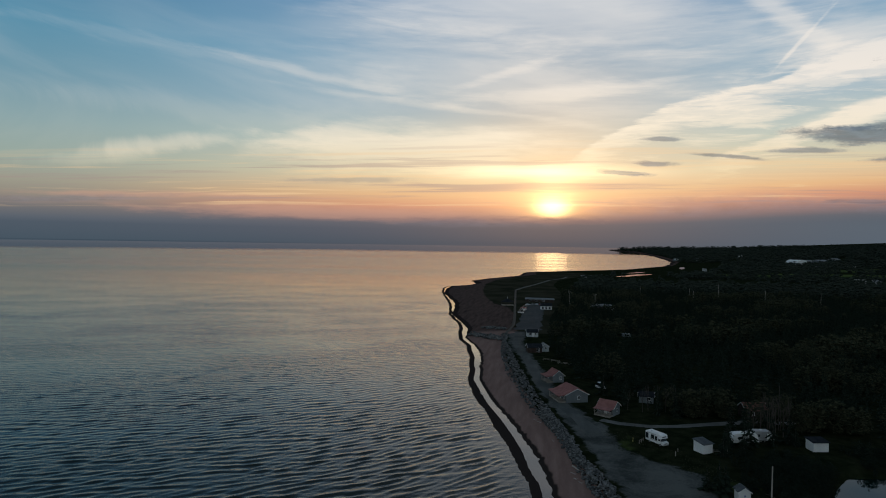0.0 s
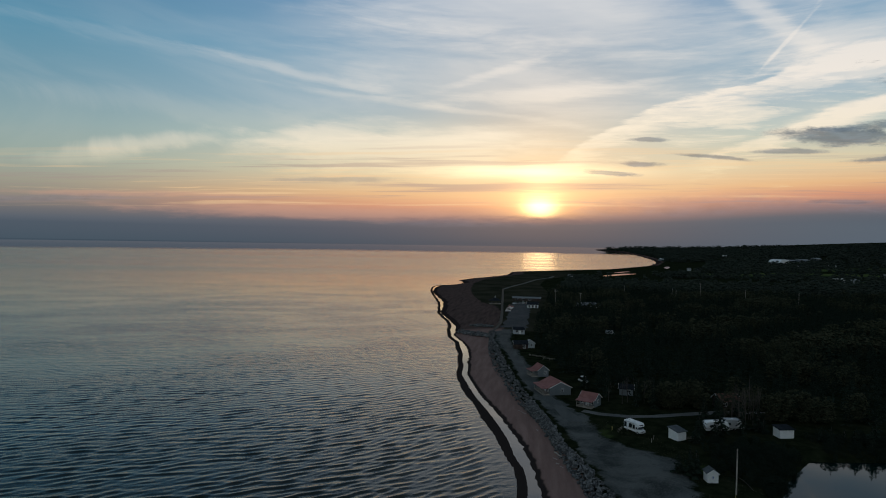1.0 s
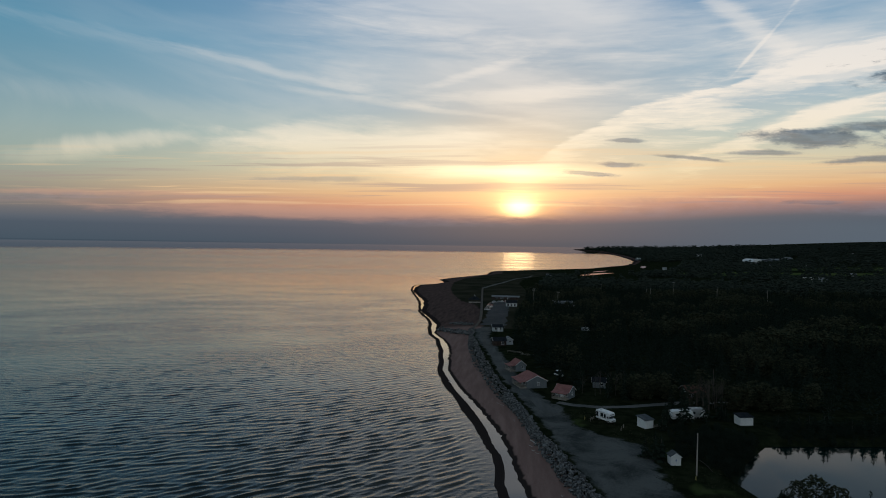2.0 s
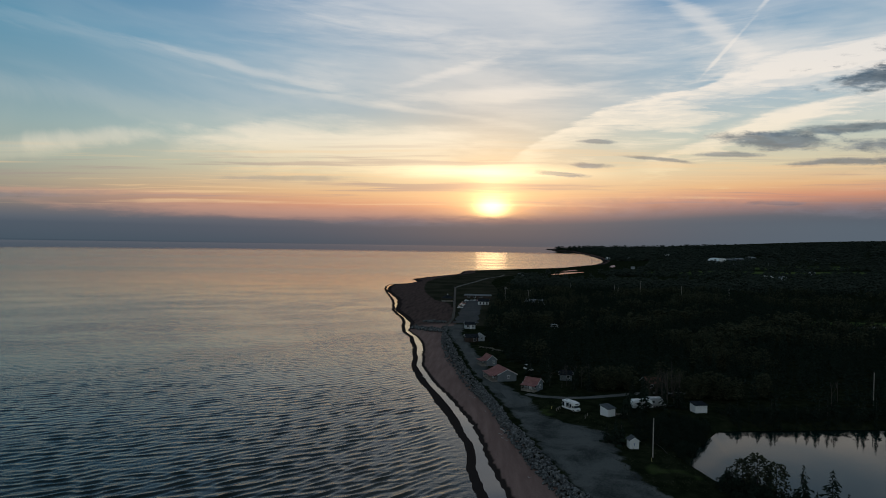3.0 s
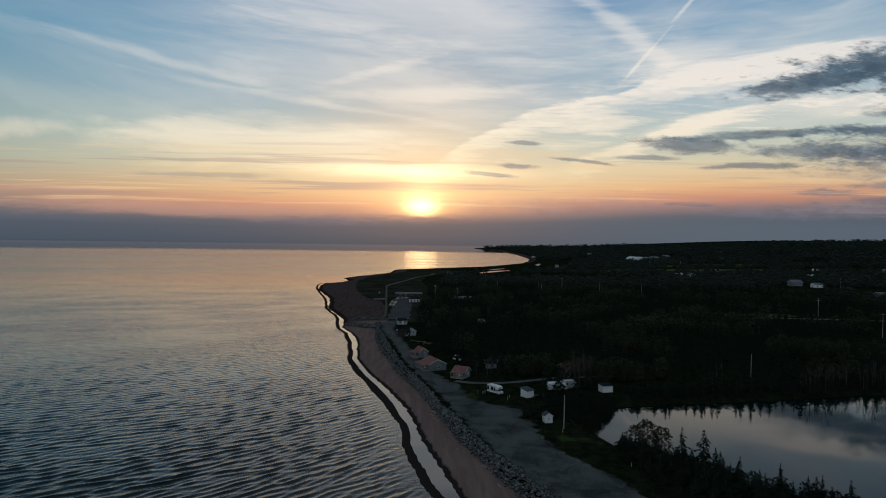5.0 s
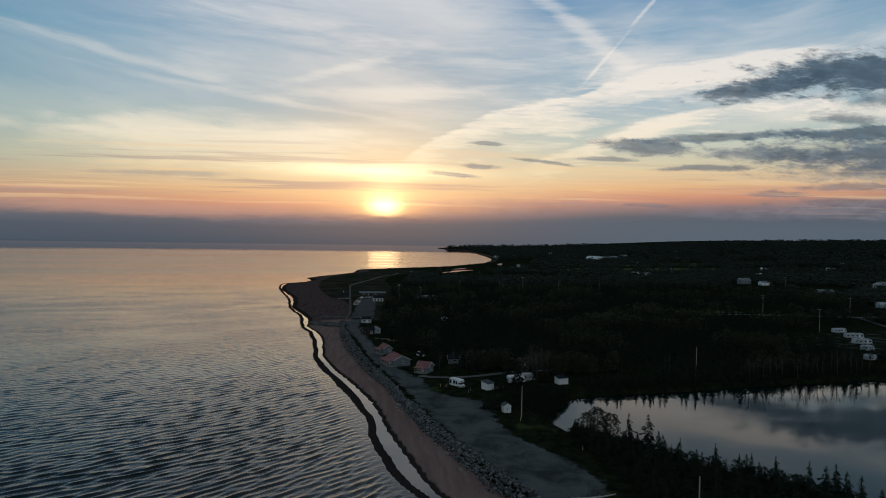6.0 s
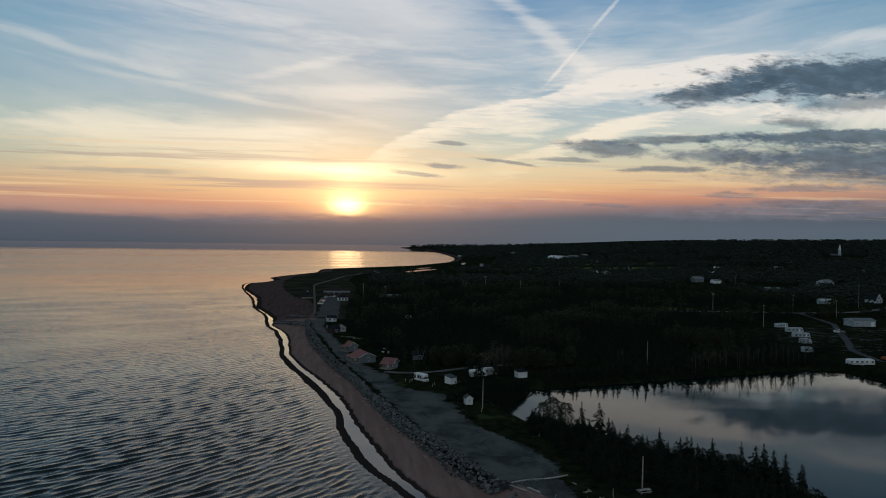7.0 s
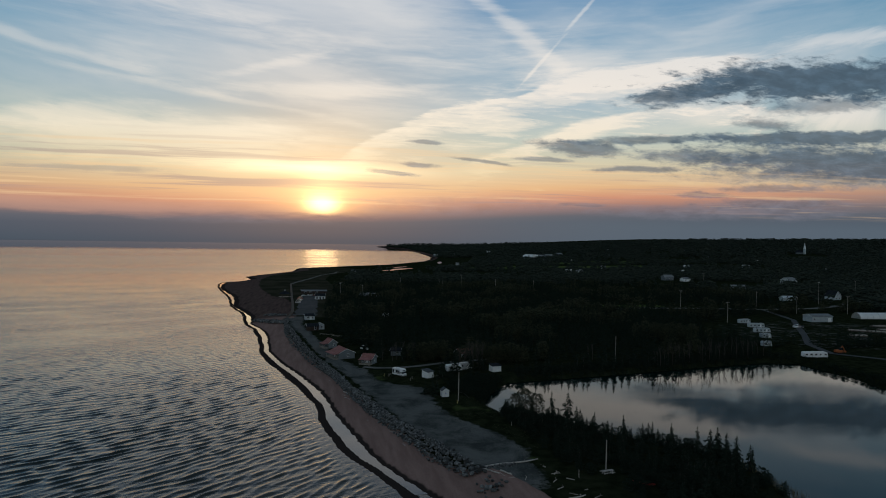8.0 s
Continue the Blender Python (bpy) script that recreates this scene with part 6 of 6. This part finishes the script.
for x, y, turn in [(240, 180, 10)]:
    heap = root("rusty_digger", x, y, float(height(x, y)), turn, "rusty orange digger at rest in the yard", "digger")
    part("track", boxes((-1.8, 1.8, -1.3, -0.8, 0, 0.7), bevel=0.15), MAT["rubber"], heap)
    part("track", boxes((-1.8, 1.8, 0.8, 1.3, 0, 0.7), bevel=0.15), MAT["rubber"], heap)
    part("body", boxes((-1.9, 1.2, -1.2, 1.2, 0.7, 1.8), bevel=0.12), MAT["orange"], heap)
    part("cab", boxes((0.0, 1.2, -1.1, 0.1, 1.8, 2.8), bevel=0.08), MAT["glass"], heap)
    part("arm", rod(rod(bmesh.new(), (1.0, 0.5, 1.5), (3.4, 0.5, 3.4), 0.22), (3.4, 0.5, 3.4), (5.0, 0.5, 1.0), 0.18), MAT["orange"], heap)
    part("bucket", prism([(4.6, 0.2), (5.4, 0.2), (5.5, 1.0), (4.9, 1.1)], 0.0, 1.0), MAT["orange"], heap)
tarp = root("covered_boat", 245, 140, float(height(245, 140)), 15, "low boat on land under a blue cover", "boat")
part("hull", prism([(-1.0, 0.1), (1.0, 0.1), (1.4, 1.0), (-1.4, 1.0)], -3.0, 2.8), MAT["white_flat"], tarp)
part("cover", prism([(-1.45, 0.95), (1.45, 0.95), (0.5, 1.6), (0, 1.75), (-0.5, 1.6)], -3.1, 2.9), MAT["blue"], tarp)


# ---------------------------------------------------------------- armour rocks
def rock_mesh(seed):
    bm = bmesh.new()
    bmesh.ops.create_icosphere(bm, subdivisions=1, radius=0.5)
    for v in bm.verts:
        k = 1 + 0.55 * noise.noise((v.co.x * 2.1 + seed * 7, v.co.y * 2.1, v.co.z * 2.1))
        v.co = Vector((v.co.x * 1.25, v.co.y * 0.95, v.co.z * 0.75)) * k
    me = bpy.data.meshes.new("rock")
    bm.to_mesh(me)
    bm.free()
    me.materials.append(MAT["rock"])
    return me


ROCKS = [rock_mesh(i) for i in range(8)]
spots = []
for y in np.arange(60, 338, 0.5):
    a, b = float(np.interp(y, FOOT_Y, FOOT_X)), float(np.interp(y, CREST_Y, CREST_X))
    for k in range(9 if y < 185 else 4):
        f = rng.uniform(-0.1, 1.12)
        if rng.random() > (0.9 if -0.02 < f < 1.02 else 0.4):
            continue
        spots.append((a + (b - a) * f + rng.uniform(-0.3, 0.3), y + rng.uniform(-0.4, 0.4), (0.5 + 0.8 * rng.random() ** 2) * (1.0 if f > 0 else 0.75), 0.45 * math.sin(math.pi * min(max(f, 0), 1))))
for i in range(150):
    t = rng.random()
    spots.append((-29 - 20 * t + rng.uniform(-2, 2), 322 + 20 * t + rng.uniform(-5, 5), rng.uniform(0.9, 2.0), 0.3))
for i in range(90):
    t = rng.random()
    spots.append((-30 - 14 * t + rng.uniform(-1, 1), 356 + 8 * t + rng.uniform(-4, 4), rng.uniform(0.7, 1.6), 0.2))
for i in range(34):
    spots.append((29.5 + rng.gauss(0, 1.6), 52.5 + rng.gauss(0, 2.4), rng.uniform(0.5, 1.1), 0.05))
for i in range(120):
    t = rng.random()
    spots.append((30 + 8 * t + rng.gauss(0, 0.5), 62.5 + 1.4 * t + rng.gauss(0, 0.6), rng.uniform(0.25, 0.6), 0.0))
spots.sort(key=lambda s: s[1])
riprap = root("rock_armour", 22, 75, 1.5, 0, "bank of grey boulders between beach and road", "rock bank")
inv = pose(22, 75, 1.5).inverted()
rest = []
for i, (x, y, s, lift) in enumerate(spots):
    m = pose(x, y, float(height(x, y)) + 0.22 * s + lift, rng.uniform(-25, 25), rng.uniform(-25, 25), rng.uniform(0, 360)) @ Matrix.Diagonal((s, s, s * rng.uniform(0.8, 1.2), 1))
    me = ROCKS[i % 8]
    if i < 300:
        r = new("rock", me)
        r.parent = riprap
        r.matrix_basis = inv @ m
    else:
        co = np.array([(m @ v.co)[:] for v in me.vertices])
        tri = np.array([p.vertices[:] for p in me.polygons])
        rest.append(co[tri].reshape(-1, 3))
rest = triangles("rock_armour_rest", np.concatenate(rest), MAT["rock"], "bank of grey boulders running along the shore", "stuff")
tagged(rest, category="boulders")

# dry reeds and shrubs along the near pond bank and the lot's edge
blades = []
for i in range(2600):
    t = rng.random()
    x, y = (float(np.interp(t, [0, 0.3, 0.6, 1], [58, 77, 92, 91])) + rng.gauss(1.5, 1.2), float(np.interp(t, [0, 0.3, 0.6, 1], [97, 81, 62, 34])) + rng.gauss(0, 1.5))
    h, a = rng.uniform(0.8, 1.9), rng.uniform(0, 6.3)
    p = np.array((x, y, float(height(x, y)) - 0.05))
    q = np.array((math.cos(a) * 0.05, math.sin(a) * 0.05, 0))
    blades.append((p - q, p + q, p + (rng.gauss(0, 0.2), rng.gauss(0, 0.2), h)))
tagged(triangles("reed_bed", np.array(blades), MAT["reed"], "pale dry reeds along the pond's edge", "stuff"), category="reeds")
tufts = []
for i in range(14000):
    x, y = rng.uniform(10, 60), rng.uniform(70, 176)
    e = float(np.interp(y, ROAD_Y, ROAD_E))
    if not (e - 1.0 < x < e + 16) or pond_depth(x, y) > -1 or noise.noise((x * 0.12, y * 0.12, 4)) < -0.12:
        continue
    h, a = rng.uniform(0.1, 0.28), rng.uniform(0, 6.3)
    p = np.array((x, y, float(height(x, y)) - 0.05))
    q = np.array((math.cos(a) * 0.16, math.sin(a) * 0.16, 0))
    tufts.append((p - q, p + q, p + (rng.gauss(0, 0.1), rng.gauss(0, 0.1), h)))
tagged(triangles("grass_tufts", np.array(tufts), MAT["leaf"], "rough dark grass tufts beside the lot", "stuff"), category="grass")
scrub = []
while len(scrub) < 420:
    y = rng.uniform(36, 106)
    west, east = np.interp(y, [38, 53, 64, 85, 104], [57, 53, 49, 48, 46]), np.interp(y, [38, 50, 60, 72, 81, 99, 108], [88, 91, 90, 84, 75, 56, 50])
    x = rng.uniform(west, east + 1)
    if math.hypot(x - 57.5, y - 55) > 3.0:
        scrub.append((x, y, float(height(x, y)) - 0.2, rng.uniform(1.4, 3.4), rng.uniform(1.0, 1.7), rng.uniform(0, 6.3), rng.randrange(3)))
while len(scrub) < 1500:
    x, y = rng.uniform(44, 210), rng.uniform(118, 186)
    if -16 < pond_depth(x, y) < -0.5 and not 56 < x < 68:
        scrub.append((x, y, float(height(x, y)) - 0.2, rng.uniform(0.7, 2.4), rng.uniform(1.0, 1.7), rng.uniform(0, 6.3), rng.randrange(3)))
for i in range(330):
    x, y = rng.uniform(36, 60), rng.uniform(124, 156)
    if x > np.interp(y, [124, 132, 140, 150, 156], [39.5, 36, 37, 38.5, 40]) + rng.uniform(0, 3) and pond_depth(x, y) < -0.5 and math.hypot(x - 37.5, y - 120) > 4:
        scrub.append((x, y, float(height(x, y)) - 0.2, rng.uniform(0.9, 3.2) * (0.6 if y > 148 else 1.0), rng.uniform(1.0, 1.5), rng.uniform(0, 6.3), rng.randrange(3)))
scatter("pond_scrub", BROAD_FINE, scrub, MAT["spruce"], "low dark scrub round the pond")

# small things at the lot's end and the wood's edge
canoe = root("canoe", 61.5, 47.5, float(height(61.5, 47.5)), -35, "faded red canoe lying on the ground", "canoe")
bm = bmesh.new()
rings = []
for i in range(9):
    t = i / 8 * 2 - 1
    w = 0.42 * (1 - t * t) ** 0.6 + 0.01
    z = 0.45 + 0.25 * t * t
    rings.append([bm.verts.new(p) for p in ((t * 2.4, -w, z), (t * 2.4, -w * 0.75, 0.12 + 0.3 * t * t), (t * 2.4, 0, 0.02 + 0.34 * t * t), (t * 2.4, w * 0.75, 0.12 + 0.3 * t * t), (t * 2.4, w, z))])
for a, c in zip(rings, rings[1:]):
    for i in range(4):
        bm.faces.new((a[i], a[i + 1], c[i + 1], c[i]))
bmesh.ops.solidify(bm, geom=bm.faces[:], thickness=0.03)
part("hull", bm, MAT["red_paint"], canoe)
for x in (-1.0, 0.9):
    part("thwart", boxes((x - 0.1, x + 0.1, -0.33, 0.33, 0.4, 0.43)), MAT["wood"], canoe)
sapling = bmesh.new()
bend = [Vector((40.0 + 2.6 * t, 131 - 12 * t, 2.5 + 2.4 * math.sin(math.pi * (0.25 + 0.72 * t)))) for t in [i / 9 for i in range(10)]]
for a, c in zip(bend, bend[1:]):
    rod(sapling, a - bend[0], c - bend[0], 0.06, 0.05, 6)
bent_sapling = part("bent_sapling", sapling, MAT["bare"])
bent_sapling.matrix_basis = pose(40.0, 131, float(height(40.0, 131)) - 0.1)
tagged(bent_sapling, "thin pale sapling bent over the grass", "sapling")
